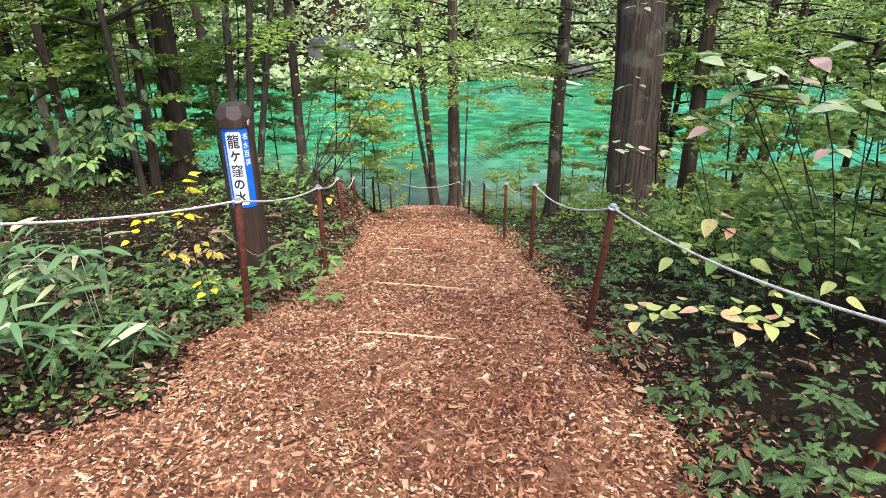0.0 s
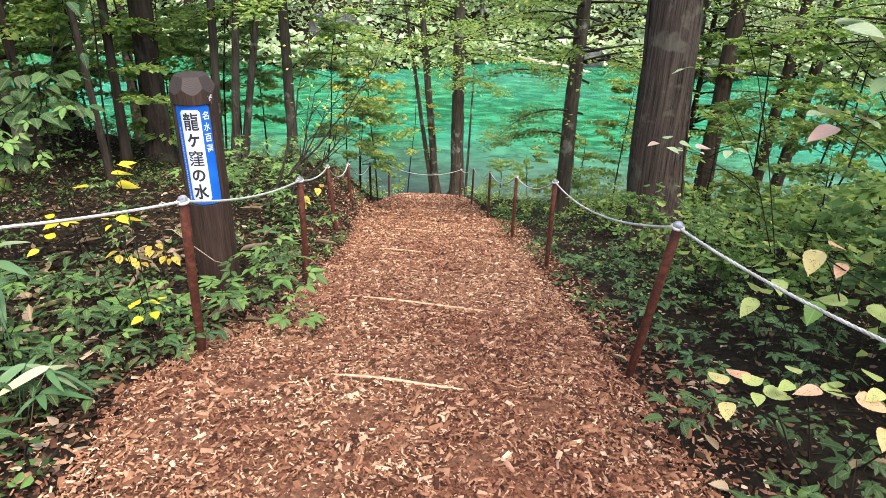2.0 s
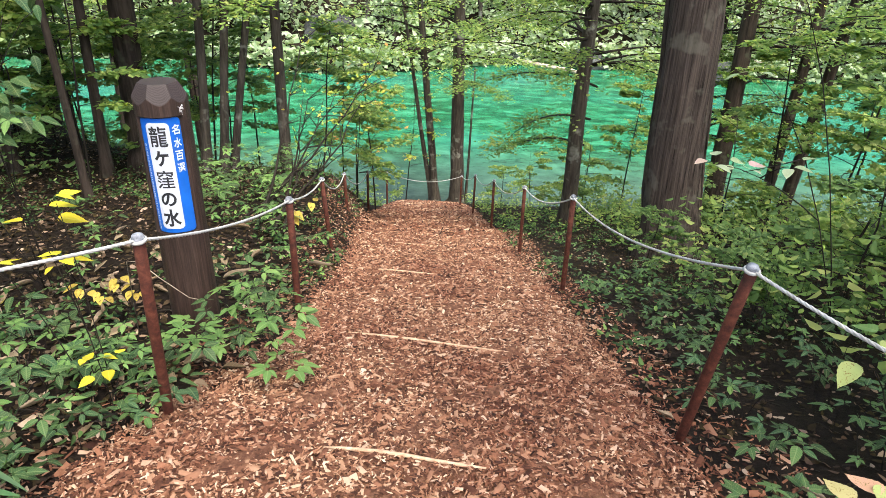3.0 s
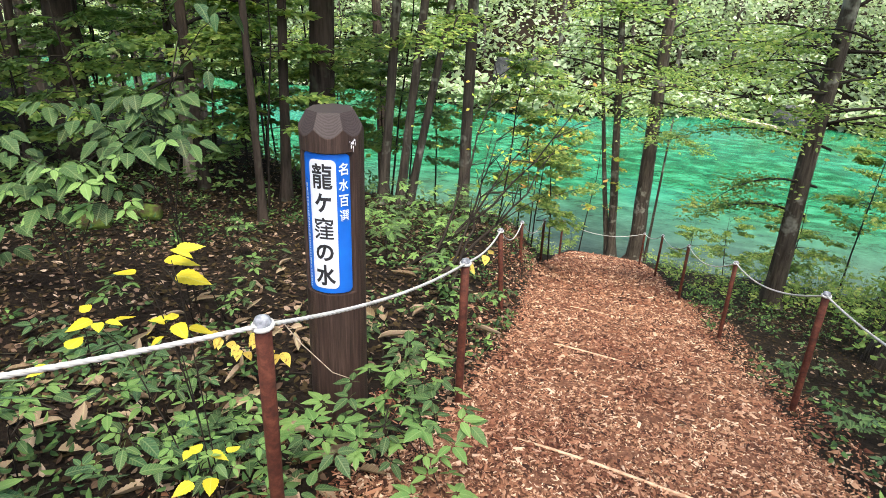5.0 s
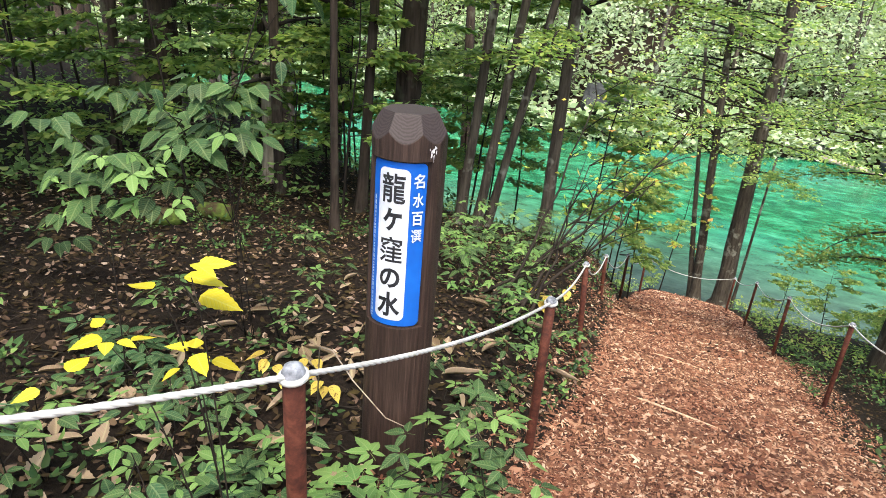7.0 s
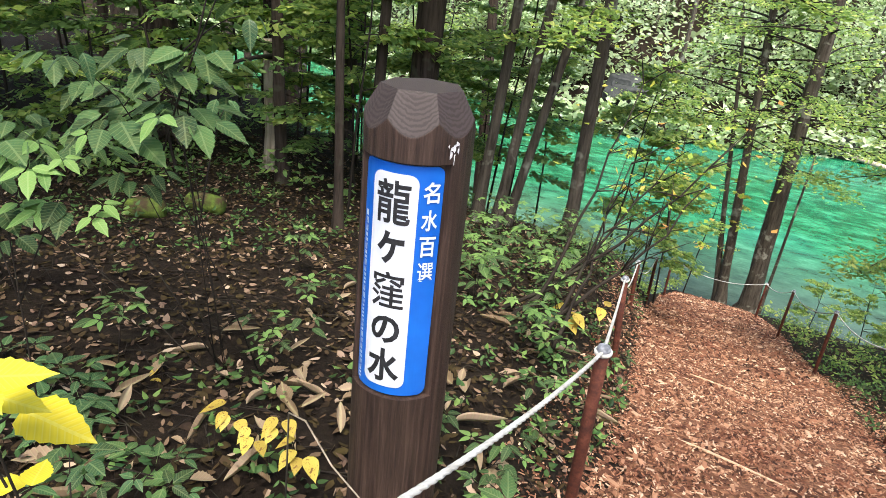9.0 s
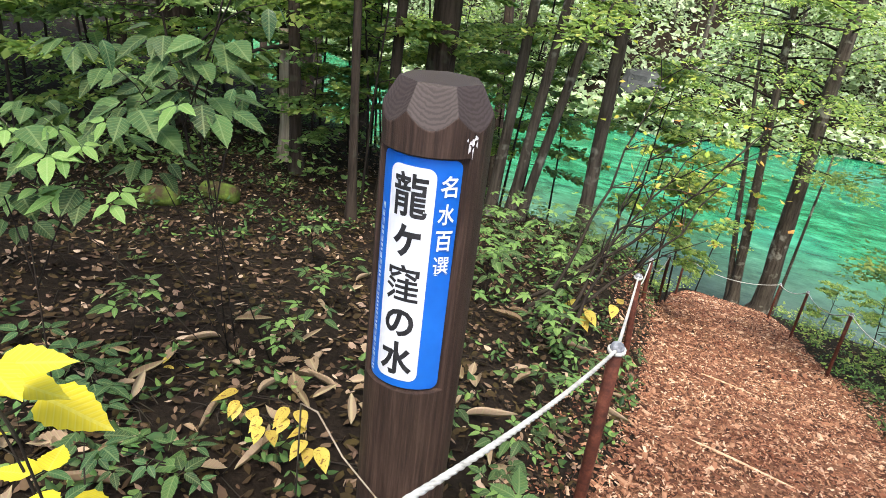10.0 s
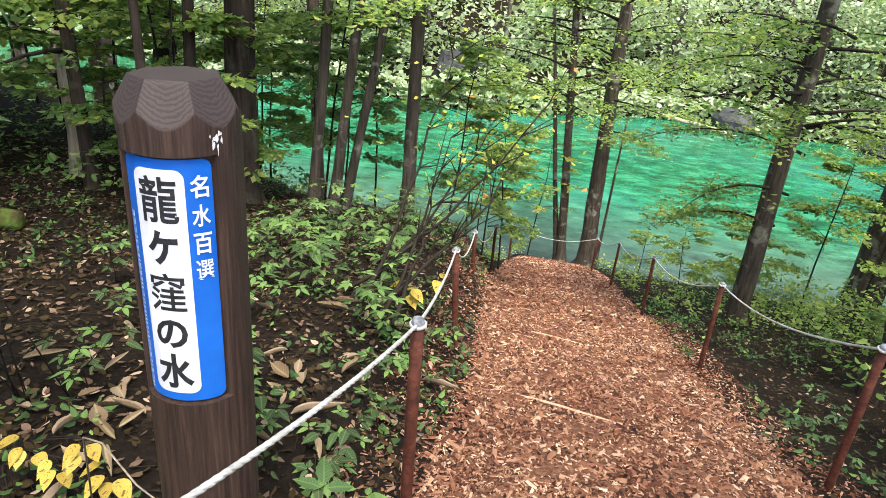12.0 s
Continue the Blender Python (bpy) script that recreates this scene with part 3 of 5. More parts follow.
# ---- trees ----
def crown_leaves(r, n_branch, leaf, h0, h1, reach, per, droop=0.1, flat=0.18, az0=None):
    """Leaf sprays along limbs; returns limb lines and leaf arrays."""
    limbs, P, A, T, Ro, L, W = [], [], [], [], [], [], []
    for _ in range(n_branch):
        h = r.uniform(h0, h1)
        az = r.uniform(0, 2 * math.pi) if az0 is None else az0 + r.normal(0, 0.9)
        ln = reach * r.uniform(0.55, 1.15) * (1.0 if h < h0 + 0.6 * (h1 - h0) else 0.7)
        rise = r.uniform(0.05, 0.5)
        pts = []
        bend = r.normal(0, 0.25)
        for k in range(6):
            u = k / 5
            a = az + bend * u
            pts.append(np.array([ln * u * math.cos(a), ln * u * math.sin(a), h + ln * (rise * u - (droop + rise * 0.4) * u * u)]))
        limbs.append(pts)
        pts = np.array(pts)
        n_tw = max(4, int(per / 11))
        for _ in range(n_tw):
            u = r.uniform(0.25, 1.0)
            base = np.array([np.interp(u * 5, range(6), pts[:, i]) for i in range(3)])
            ta = az + r.normal(0, 0.9)
            tl = ln * r.uniform(0.15, 0.38)
            k = 11
            s = r.uniform(0.1, 1, k)
            side = r.normal(0, 0.10 * ln, k) * 0.6
            pos = base + np.stack([tl * s * math.cos(ta) - side * math.sin(ta), tl * s * math.sin(ta) + side * math.cos(ta), r.normal(0, flat * 0.35 * ln * 0.35, k) - 0.1 * tl * s * s], 1)
            P.append(pos)
            A.append(ta + r.normal(0, 0.9, k))
            T.append(r.normal(-0.25, 0.3, k))
            Ro.append(r.normal(0, 0.35, k))
            q = leaf * r.uniform(0.6, 1.25, k)
            L.append(q)
            W.append(q * r.uniform(0.5, 0.8, k))
    v, q = leaves(*[np.concatenate(z) for z in (P, A, T, Ro, L, W)])
    return limbs, v, q


CROWNS = []
for i, (mat, h0, h1, nb, reach, per, leaf) in enumerate((
        (M_LEAF, 2.0, 8, 44, 2.2, 130, 0.09), (M_LEAF, 1.8, 8, 44, 2.4, 130, 0.085), (M_LEAF, 2.2, 8, 44, 2.1, 130, 0.09),
        (M_LEAF_DARK, 1.4, 8, 34, 2.4, 110, 0.095), (M_LEAF_DARK, 1.1, 8, 32, 2.6, 110, 0.09))):
    r = np.random.default_rng(100 + i)
    limbs, v, q = crown_leaves(r, nb, leaf, h0, h1, reach, per)
    lv, lf = join([tube(p, [0.030, 0.024, 0.018, 0.013, 0.008, 0.004], 5) for p in limbs])
    CROWNS.append((fast_mesh("crown", v, q, mat), mesh("limbs", lv, lf, M_TWIG, True)))


def tree(x, y, r, lean=(0, 0), tall=11.5, bark=M_BARK, crown=0, label="slender grey-barked forest tree with light green leaves", top=None, flute=0.0, spin=0.0, up=0.0, n=12, grow=1.0):
    z0 = ground_z(x, y)
    if z0 < WATER_Z + 0.1:
        return None
    t = thing("tree", (x, y, z0), label, "tree", "lakeside trees")
    rr = random.Random(int(x * 97 + y * 31))
    pts, rad = [(-lean[0] * 0.4, -lean[1] * 0.4, -0.5)], [r * 1.5]
    hs = [-0.12, 0.0, 0.08, 0.22, 0.5, 1.0, 1.6, 2.3, 3.1, 4.0, 5.2, 6.6, 8.2, 10.0, tall]
    cx = cy = 0.0
    for h in hs:
        if h > tall:
            break
        cx += rr.uniform(-1, 1) * 0.12 * r
        cy += rr.uniform(-1, 1) * 0.12 * r
        flare = 1 + 0.55 * math.exp(-max(h, 0) / 0.22)
        pts.append((lean[0] * h + cx, lean[1] * h + cy, h))
        rad.append(max(0.012, r * flare * (1 - 0.75 * max(0, h) / (tall + 1.5))))
    v, f = tube(pts, rad, n, 0.04, rr, flute)
    put("trunk", mesh("trunk", v, f, bark, True), t)
    if crown is not None:
        cm, lm = CROWNS[crown]
        m = pose(lean[0] * 5, lean[1] * 5, up, 0, 0, spin or rr.uniform(0, 360)) @ Matrix.Diagonal((grow, grow, grow, 1))
        tagged(put("crown", cm, t, m), kind="stuff")
        tagged(put("limb_spray", lm, t, m), kind="stuff")
    return t


D_BROWN = "brown-barked forest tree with a straight trunk and dark leaves"
tree_a = tree(-0.72, 20.0, 0.21, (-0.01, 0.0), crown=0, spin=40, up=1.8)
tree(-1.34, 20.0, 0.12, (-0.09, 0.0), crown=1, spin=200, up=2.0)
tree(-1.42, 20.05, 0.075, (-0.15, 0.01), tall=7, crown=None, label="thin bare stem beside a lakeside tree")
tree(-0.42, 19.9, 0.04, (0.03, 0.0), tall=5, crown=None, label="thin leaning sapling at the water's edge")
tree_c = tree(1.76, 13.75, 0.155, (0.012, -0.02), crown=0, spin=120, up=0.8, label="mossy-footed grey tree leaning beside the path")
cedar = tree(2.74, 10.2, 0.375, (-0.075, 0.01), tall=14, bark=M_CEDAR, crown=3, up=4.5, label="large cedar with dark furrowed bark beside the path", flute=0.05, n=40)
cr = random.Random(77)
for k in range(110):
    a, z0, ln = cr.uniform(0, 6.283), cr.uniform(-0.1, 4.2), cr.uniform(0.5, 1.7)
    pts = []
    for i in range(6):
        z = z0 + ln * i / 5
        rr0 = 0.375 * (1 + 0.55 * math.exp(-max(z, 0) / 0.22)) * (1 - 0.75 * max(0, z) / 15.5) * 1.0
        aa = a + 0.03 * math.sin(3 * z + k)
        pts.append((rr0 * math.cos(aa) - 0.075 * z, rr0 * math.sin(aa) + 0.01 * z, z))
    vv0, ff0 = tube(pts, [0.006, 0.016, 0.019, 0.018, 0.015, 0.005], 6)
    put("bark_strip", mesh("bark_strip", vv0, ff0, M_CEDAR, True), cedar)
tree(5.2, 15.6, 0.21, (-0.01, 0.0), crown=3, bark=M_BARK_BROWN, label=D_BROWN, up=0.8)
tree(6.6, 16.3, 0.14, (0.03, 0.0), crown=4, bark=M_BARK_BROWN, label=D_BROWN, up=0.5)
tree(7.2, 16.6, 0.15, (0.07, 0.0), crown=3, bark=M_BARK_BROWN, label=D_BROWN, up=1.0)
tree(4.68, 16.87, 0.33, (-0.02, 0.0), crown=1, bark=M_BARK, up=1.4, label="stout grey tree with mossy foot near the water")
tree_g = tree(-2.97, 11.0, 0.082, (0.01, 0.01), crown=0, spin=80, up=1.0)
tree(-3.72, 10.5, 0.062, (0.11, 0.02), crown=1, spin=10, up=1.0)
tree(-3.66, 10.75, 0.056, (0.19, 0.03), crown=2, spin=300, up=0.5)
tree(-3.97, 10.5, 0.068, (0.065, 0.01), crown=1, spin=150, up=1.2)
tree(-4.72, 10.2, 0.18, (0.02, 0.015), crown=None, bark=M_BARK_BROWN, label=D_BROWN, up=0.5)
tree(-8.24, 9.41, 0.24, (0.02, 0.0), crown=2, bark=M_BARK_BROWN, label=D_BROWN, up=1.0)
tree(-4.45, 8.35, 0.045, (-0.02, 0.0), tall=8, bark=M_BARK_BROWN, crown=0, up=0.0, label="slim young tree with a dark stem")
tree(-4.86, 9.44, 0.065, (0.03, 0.01), tall=9, bark=M_BARK_BROWN, crown=None, up=0.5, label="slim young tree with a dark stem")
tree(-5.87, 9.17, 0.07, (-0.03, 0.0), crown=4, bark=M_BARK_BROWN, label=D_BROWN)
tree(-8.2, 13.3, 0.19, (0.08, 0.04), crown=3, bark=M_BARK_BROWN, label=D_BROWN)
for x, y, r in ((-6.9, 14.2, 0.09), (-7.8, 11.0, 0.07), (-10.8, 15.0, 0.16), (-12.5, 12.5, 0.13), (-13.5, 18.5, 0.2), (-9.6, 18.3, 0.15), (-6.2, 15.5, 0.12), (-16.5, 15.0, 0.18), (-18, 22, 0.2), (-14.5, 9.0, 0.15), (-11.2, 8.6, 0.10), (-8.3, 8.7, 0.06), (-13.0, 24.0, 0.18), (-22, 18, 0.22), (-24, 27, 0.2), (-19, 11, 0.2), (-10.0, 5.0, 0.12), (-16, 5, 0.16), (-21, 13, 0.2), (-26, 20, 0.2), (-28, 13, 0.22), (-30, 24, 0.2), (-17, 19, 0.2), (-33, 18, 0.2), (-25, 9, 0.2), (-38, 26, 0.2), (-20, 30, 0.2), (-28, 34, 0.2), (-36, 36, 0.2)):
    tree(x, y, r, (prng.uniform(-0.06, 0.06), prng.uniform(-0.04, 0.06)), crown=prng.choice((3, 2, 1, 0, None, None, None)), bark=prng.choice((M_BARK, M_BARK_BROWN)), label="slender forest tree standing in the shaded wood", up=0.8)
for x, y, r in ((8.5, 12.0, 0.13), (10.5, 15.5, 0.18), (6.2, 10.8, 0.06), (9.0, 8.5, 0.14), (12.5, 11.0, 0.16), (13.5, 16.5, 0.2), (5.0, 17.0, 0.08), (7.6, 6.6, 0.10), (11, 5, 0.15), (16, 14, 0.2)):
    tree(x, y, r, (prng.uniform(-0.05, 0.08), prng.uniform(-0.04, 0.06)), crown=prng.choice((0, 1, 2, 3)), bark=prng.choice((M_BARK, M_BARK_BROWN)), label="lakeside forest tree with yellow-green leaves", up=prng.uniform(-0.8, 0.6))
# added trees, never in view: their doubled crowns only block skylight from the path's sides
for x, y, r, k in ((-5.2, 0.6, 0.2, 3), (-9.0, 1.0, 0.2, 4), (-6.6, 3.6, 0.16, 4), (-4.4, -1.6, 0.2, 4), (-3.6, -3.2, 0.22, 3), (4.6, -0.6, 0.2, 3), (6.2, 2.2, 0.2, 4)):
    tree(x, y, r, crown=k, tall=15, bark=M_BARK_BROWN, label="tall tree added out of view to shade the path's edge", up=1.6, grow=2.0)
t = tree(-6.5, 9.67, 0.095, (0.0, -0.03), tall=1.6, bark=M_PALE_WOOD, crown=None, label="broken bleached dead trunk")
t.name = "dead_tree"


# ---- far shore ----
def far_wood():
    """Trees massed on the slope across the lake."""
    r = np.random.default_rng(5)
    P, S, trunks = [], [], []
    for i in range(310):
        x = r.uniform(-60, 60)
        y = float(far_shore(x)) + 2.3 + 34 * r.random() ** 1.6
        z = ground_z(x, y)
        h = r.uniform(4, 12)
        w = h * r.uniform(0.28, 0.42)
        trunks.append(([(x, y, z - 0.3), (x + r.normal(0, 0.2), y, z + h * 0.4), (x + r.normal(0, 0.3), y, z + h * 0.9)], [0.16, 0.12, 0.03]))
        for _ in range(26):
            a, e = r.uniform(0, 6.28), r.uniform(-0.9, 1)
            c = np.array([x + w * math.cos(a) * math.sqrt(1 - e * e) * r.uniform(0.5, 1), y + w * math.sin(a) * math.sqrt(1 - e * e) * r.uniform(0.5, 1), z + h * (0.50 + 0.48 * e)])
            n = 28
            P.append(c + r.normal(0, 1, (n, 3)) * np.array([0.11, 0.11, 0.045]) * h * 0.8)
            S.append(np.full(n, 0.30))
    pos, s = np.concatenate(P), np.concatenate(S)
    n = len(pos)
    v, q = leaves(pos, r.uniform(0, 6.28, n), r.normal(-0.2, 0.5, n), r.normal(0, 0.6, n), s * r.uniform(0.6, 1.3, n), s * r.uniform(0.4, 0.9, n))
    wood = thing("far_woods", (0, 55, WATER_Z), "woods on the far shore, haze painted into pale green leaves", "woods", kind="stuff")
    put("foliage", fast_mesh("foliage", v - np.array([0, 55, WATER_Z]), q, M_FAR_HAZY), wood)
    tv, tf = join([tube(p, rad, 5) for p, rad in trunks])
    put("stems", mesh("stems", [(a[0], a[1] - 55, a[2] - WATER_Z) for a in tv], tf, M_BARK), wood)


far_wood()


def far_brush():
    """Low growth that covers the far slope down to the water."""
    r = np.random.default_rng(15)
    n = 26000
    x = r.uniform(-60, 60, n)
    y = far_shore(x) + 34 * r.random(n) ** 3.0 - 0.7
    z = height(x, y)
    k = z > WATER_Z - 0.1
    x, y, z = x[k], y[k], z[k]
    n = len(x)
    s = r.uniform(0.3, 0.7, n)
    v, q = leaves(np.stack([x, y, z + r.uniform(0.0, 1.3, n)], 1), r.uniform(0, 6.28, n), r.normal(0, 0.5, n), r.normal(0, 0.6, n), s, s * r.uniform(0.4, 0.9, n))
    ob = thing("far_brush", (0, 55, WATER_Z), "brush covering the far bank, haze painted into pale leaves", "brush", kind="stuff")
    put("foliage", fast_mesh("foliage", v - np.array([0, 55, WATER_Z]), q, M_FAR_HAZY), ob)


far_brush()


# ---- hero leaves and plants ----
def leaf_blade(shape, fold, droop, teeth, n=14):
    """A leaf of unit length along +x, folded on its midrib, with toothed edges and a drawn-out tip."""
    vv, ff = [], []
    for i in range(n + 1):
        u = i / n
        if shape == "lance":
            w = 0.075 * math.sin(math.pi * u ** 0.7) ** 0.7
        else:
            top, power = {"ovate": (0.27, 0.72), "slim": (0.265, 0.82), "wide": (0.35, 0.66), "heart": (0.42, 0.52)}[shape]
            w = top * math.sin(math.pi * u ** power) ** 0.85 * (1 - 0.30 * u)
            if u > 0.8:
                w *= 1 - 0.45 * (u - 0.8) / 0.2
        w = max(w, 0.004)
        if teeth and 0 < i < n:
            w *= 1 + teeth * (1 if i % 2 else -1)
        z = -droop * u * u + 0.012 * math.sin(7 * u)
        vv += [(u, -w, z + fold * w * 0.9), (u, -w * 0.5, z + fold * w * 0.35), (u, 0, z), (u, w * 0.5, z + fold * w * 0.35), (u, w, z + fold * w * 0.9)]
    for i in range(n):
        for k in range(4):
            o = i * 5 + k
            ff.append((o, o + 5, o + 6, o + 1))
    return vv, ff


def leaf_mesh(name, mat, shape="ovate", fold=0.16, droop=0.22, teeth=0.0, leaflets=1):
    """A single leaf, or a compound one of three or five leaflets on a short stalk; its UV holds each blade's own length and width."""
    chunks, uvs = [], []
    spread = {1: ((0, 1.0),), 3: ((-74, 0.80), (0, 1.0), (70, 0.76)), 5: ((-112, 0.55), (-54, 0.80), (0, 1.0), (56, 0.84), (108, 0.58))}[leaflets]
    for az, size in spread:
        vv, ff = leaf_blade(shape, fold, droop, teeth, 14 if leaflets == 1 else 10)
        a = radians(az)
        size *= 1.0 if leaflets == 1 else 0.72
        gap = 0.12 if leaflets > 1 else 0.0
        chunks.append(([(size * ((x + gap) * math.cos(a) - y * math.sin(a)) + (0.28 if leaflets > 1 else 0), size * ((x + gap) * math.sin(a) + y * math.cos(a)), size * z) for x, y, z in vv], ff))
        uvs += [(p[0], p[1]) for p in vv]
    if leaflets > 1:
        sv, sf = tube([(0, 0, 0), (0.15, 0, 0.01), (0.30, 0, 0)], [0.008, 0.007, 0.006], 4)
        chunks.append((sv, sf))
        uvs += [(p[0], 0.0) for p in sv]
    me = mesh(name, *join(chunks), mat, True)
    layer = me.uv_layers.new(name="blade")
    for lp, uv in zip(me.loops, layer.data):
        uv.uv = uvs[lp.vertex_index]
    return me


LM = {
    "herb": leaf_mesh("leaf", M_HERB_SHADED_OB, "slim", teeth=0.07, leaflets=3), "lime": leaf_mesh("leaf", M_LIME_OB, "slim", teeth=0.06, leaflets=3),
    "single": leaf_mesh("leaf", M_HERB_SHADED_OB, "ovate", teeth=0.05), "palm": leaf_mesh("leaf", M_HERB_SHADED_OB, "slim", teeth=0.07, leaflets=5), "limepalm": leaf_mesh("leaf", M_LIME_OB, "slim", teeth=0.06, leaflets=5),
    "deep": leaf_mesh("leaf", M_DEEP_OB, "ovate", droop=0.3), "deeptrio": leaf_mesh("leaf", M_DEEP_OB, "slim", droop=0.2, leaflets=3),
    "yellow": leaf_mesh("leaf", M_YELLOW, "wide", teeth=0.06, droop=0.10),
    "yspot": leaf_mesh("leaf", M_YELLOW_SPOT, "wide", droop=0.15), "spot": leaf_mesh("leaf", M_SPOT, "wide", droop=0.12, teeth=0.03),
    "pale": leaf_mesh("leaf", M_PALE, "wide", droop=0.15), "broad": leaf_mesh("leaf", M_HERB_SHADED_OB, "wide", teeth=0.06, droop=0.14),
    "sasa": leaf_mesh("blade", M_SASA, "lance", droop=0.35), "dry": leaf_mesh("leaf", M_LITTER_OB, "ovate", fold=0.9, droop=-0.2, teeth=0.08),
    "dryblade": leaf_mesh("blade", M_LITTER_OB, "lance", fold=2.2, droop=-0.08),
    "limeheart": leaf_mesh("leaf", M_LIME_OB, "wide", droop=0.18, teeth=0.05)}


def plant(name, label, cat, base, heads, leaf, size, up=0.1, rise=(0.0, 0.25), group="", stem_r=0.0028, tilt=(-0.35, 0.3), seed=0, aim=None):
    """Stems from a base to heads (x, y, z, leaves, spread), each carrying its own leaves."""
    r = random.Random(seed + int(base[0] * 137 + base[1] * 71))
    bz = ground_z(base[0], base[1])
    p = thing(name, (base[0], base[1], bz), label, cat, group)
    o = Vector((base[0], base[1], bz))
    grown = []
    for hx, hy, hz, n, spread in heads:
        h = Vector((hx, hy, hz)) - o
        b = Vector((r.uniform(-0.05, 0.05), r.uniform(-0.05, 0.05), -0.02))
        if grown and r.random() < 0.8:
            b = r.choice(grown)[r.choice((2, 3, 4))]
        pts = []
        for k in range(6):
            u = k / 5
            q = b.lerp(h, u)
            q.z = b.z + (h.z - b.z) * (1 - (1 - u) ** 1.5)
            pts.append(q)
        grown.append(pts)
        v, f = tube(pts, [stem_r, stem_r, stem_r * 0.9, stem_r * 0.8, stem_r * 0.6, stem_r * 0.4], 6)
        put("stem", mesh("stem", v, f, M_TWIG, True), p)
        a0 = r.uniform(0, 6.28)
        for i in range(n):
            az = a0 + i * 2.4 + r.uniform(-0.3, 0.3)
            if aim is not None:
                az = radians(aim) + (i - 0.5 * (n - 1)) * 0.5 + r.uniform(-0.2, 0.2)
            d = spread * math.sqrt((i + 0.3) / n)
            pos = h + Vector((d * math.cos(az), d * math.sin(az), -up * d + r.uniform(*rise) * 0.2))
            s = size * r.uniform(0.7, 1.2)
            m = Matrix.Translation(pos) @ pose(0, 0, 0, 0, 0, math.degrees(az)) @ pose(0, 0, 0, math.degrees(r.uniform(-0.3, 0.3)), -math.degrees(r.uniform(*tilt)), 0) @ Matrix.Diagonal((s, s, s, 1))
            put("leaf", LM[leaf] if isinstance(leaf, str) else LM[r.choice(leaf)], p, m)
    return p


def R(a, b):
    return prng.uniform(a, b)


plant("yellow_shrub", "shrub with bright yellow serrated leaves beside the rope", "shrub", (-1.62, 4.02),
      [(-1.57, 3.86, 0.675, 2, 0.02), (-1.63, 3.88, 0.635, 1, 0.02), (-1.66, 3.95, 0.57, 1, 0.02)], "yellow", 0.10, tilt=(-0.15, 0.1), aim=24)
plant("yellow_shrub", "low shrub with small bright yellow leaves", "shrub", (-1.7, 4.05),
      [(-1.69, 3.95, 0.36, 6, 0.06), (-1.95, 3.90, 0.35, 5, 0.06), (-1.94, 3.75, 0.30, 2, 0.06), (-1.74, 3.92, 0.53, 1, 0.06)], "yellow", 0.072, tilt=(-0.2, 0.1))
plant("yellowing_seedling", "seedling with brown-spotted yellow leaves at the sign's foot", "seedling", (-2.15, 5.05),
      [(-2.38, 5.00, -0.42, 4, 0.07), (-2.25, 4.98, -0.43, 3, 0.07), (-2.12, 4.98, -0.32, 3, 0.07), (-2.01, 4.95, -0.36, 4, 0.07), (-3.15, 5.30, -0.74, 4, 0.07)], "yspot", 0.095, tilt=(-0.55, 0.0), aim=-70)
plant("yellowing_seedling", "seedling with yellow leaves under the leaning shrub", "seedling", (-2.1, 8.1),
      [(-1.97, 7.90, -1.17, 4, 0.08), (-1.72, 7.90, -1.04, 2, 0.08), (-1.95, 7.90, -1.11, 2, 0.08)], "yspot", 0.13, tilt=(-0.5, 0.1))
plant("lime_shrub", "bushy shrub with lime green leaves between post and path", "shrub", (-1.15, 4.72),
      [(-1.20, 4.75, -0.12, 5, 0.09), (-1.36, 4.70, -0.26, 5, 0.09), (-1.49, 4.60, -0.40, 5, 0.09), (-1.15, 4.60, -0.24, 5, 0.09), (-0.96, 4.65, -0.24, 5, 0.09), (-1.03, 4.50, -0.36, 5, 0.09), (-1.20, 4.45, -0.37, 5, 0.09), (-0.91, 4.40, -0.45, 5, 0.09), (-1.32, 4.40, -0.38, 5, 0.09), (-1.52, 4.50, -0.40, 5, 0.09), (-1.21, 4.60, -0.34, 5, 0.09), (-0.99, 4.55, -0.26, 5, 0.09), (-1.14, 4.80, -0.20, 5, 0.09), (-1.39, 4.30, -0.24, 5, 0.09)], ("lime", "limepalm", "herb"), 0.125)
plant("lime_shrub", "small shrub with yellowish green leaves below the rope", "shrub", (-1.75, 3.95),
      [(-1.63, 3.95, -0.15, 7, 0.08), (-1.72, 4.00, -0.14, 7, 0.08), (-1.56, 3.90, -0.13, 7, 0.08)], ("lime", "single", "lime", "yellow"), 0.075)
plant("broadleaf_shrub", "shrub with layered broad green leaves in the shade", "shrub", (-3.0, 5.5),
      [(-2.92, 5.20, 0.79, 8, 0.15), (-2.73, 5.25, 0.79, 8, 0.15), (-3.21, 5.30, 0.63, 8, 0.15), (-3.74, 5.35, 0.63, 8, 0.15), (-3.25, 5.40, 0.51, 8, 0.15), (-3.14, 5.20, 0.52, 8, 0.15), (-3.65, 5.25, 0.33, 8, 0.15), (-4.03, 5.30, 0.33, 8, 0.15), (-2.98, 5.35, 0.55, 8, 0.15), (-3.38, 5.40, 0.17, 8, 0.15), (-3.78, 5.20, 0.22, 8, 0.15), (-3.54, 5.25, 0.29, 8, 0.15), (-4.26, 5.30, -0.18, 8, 0.15), (-4.46, 5.35, -0.41, 8, 0.15), (-3.55, 5.40, 0.55, 8, 0.15), (-2.84, 5.20, 0.71, 8, 0.15)], "broad", 0.125, tilt=(-0.75, -0.15), aim=-55, stem_r=0.003)
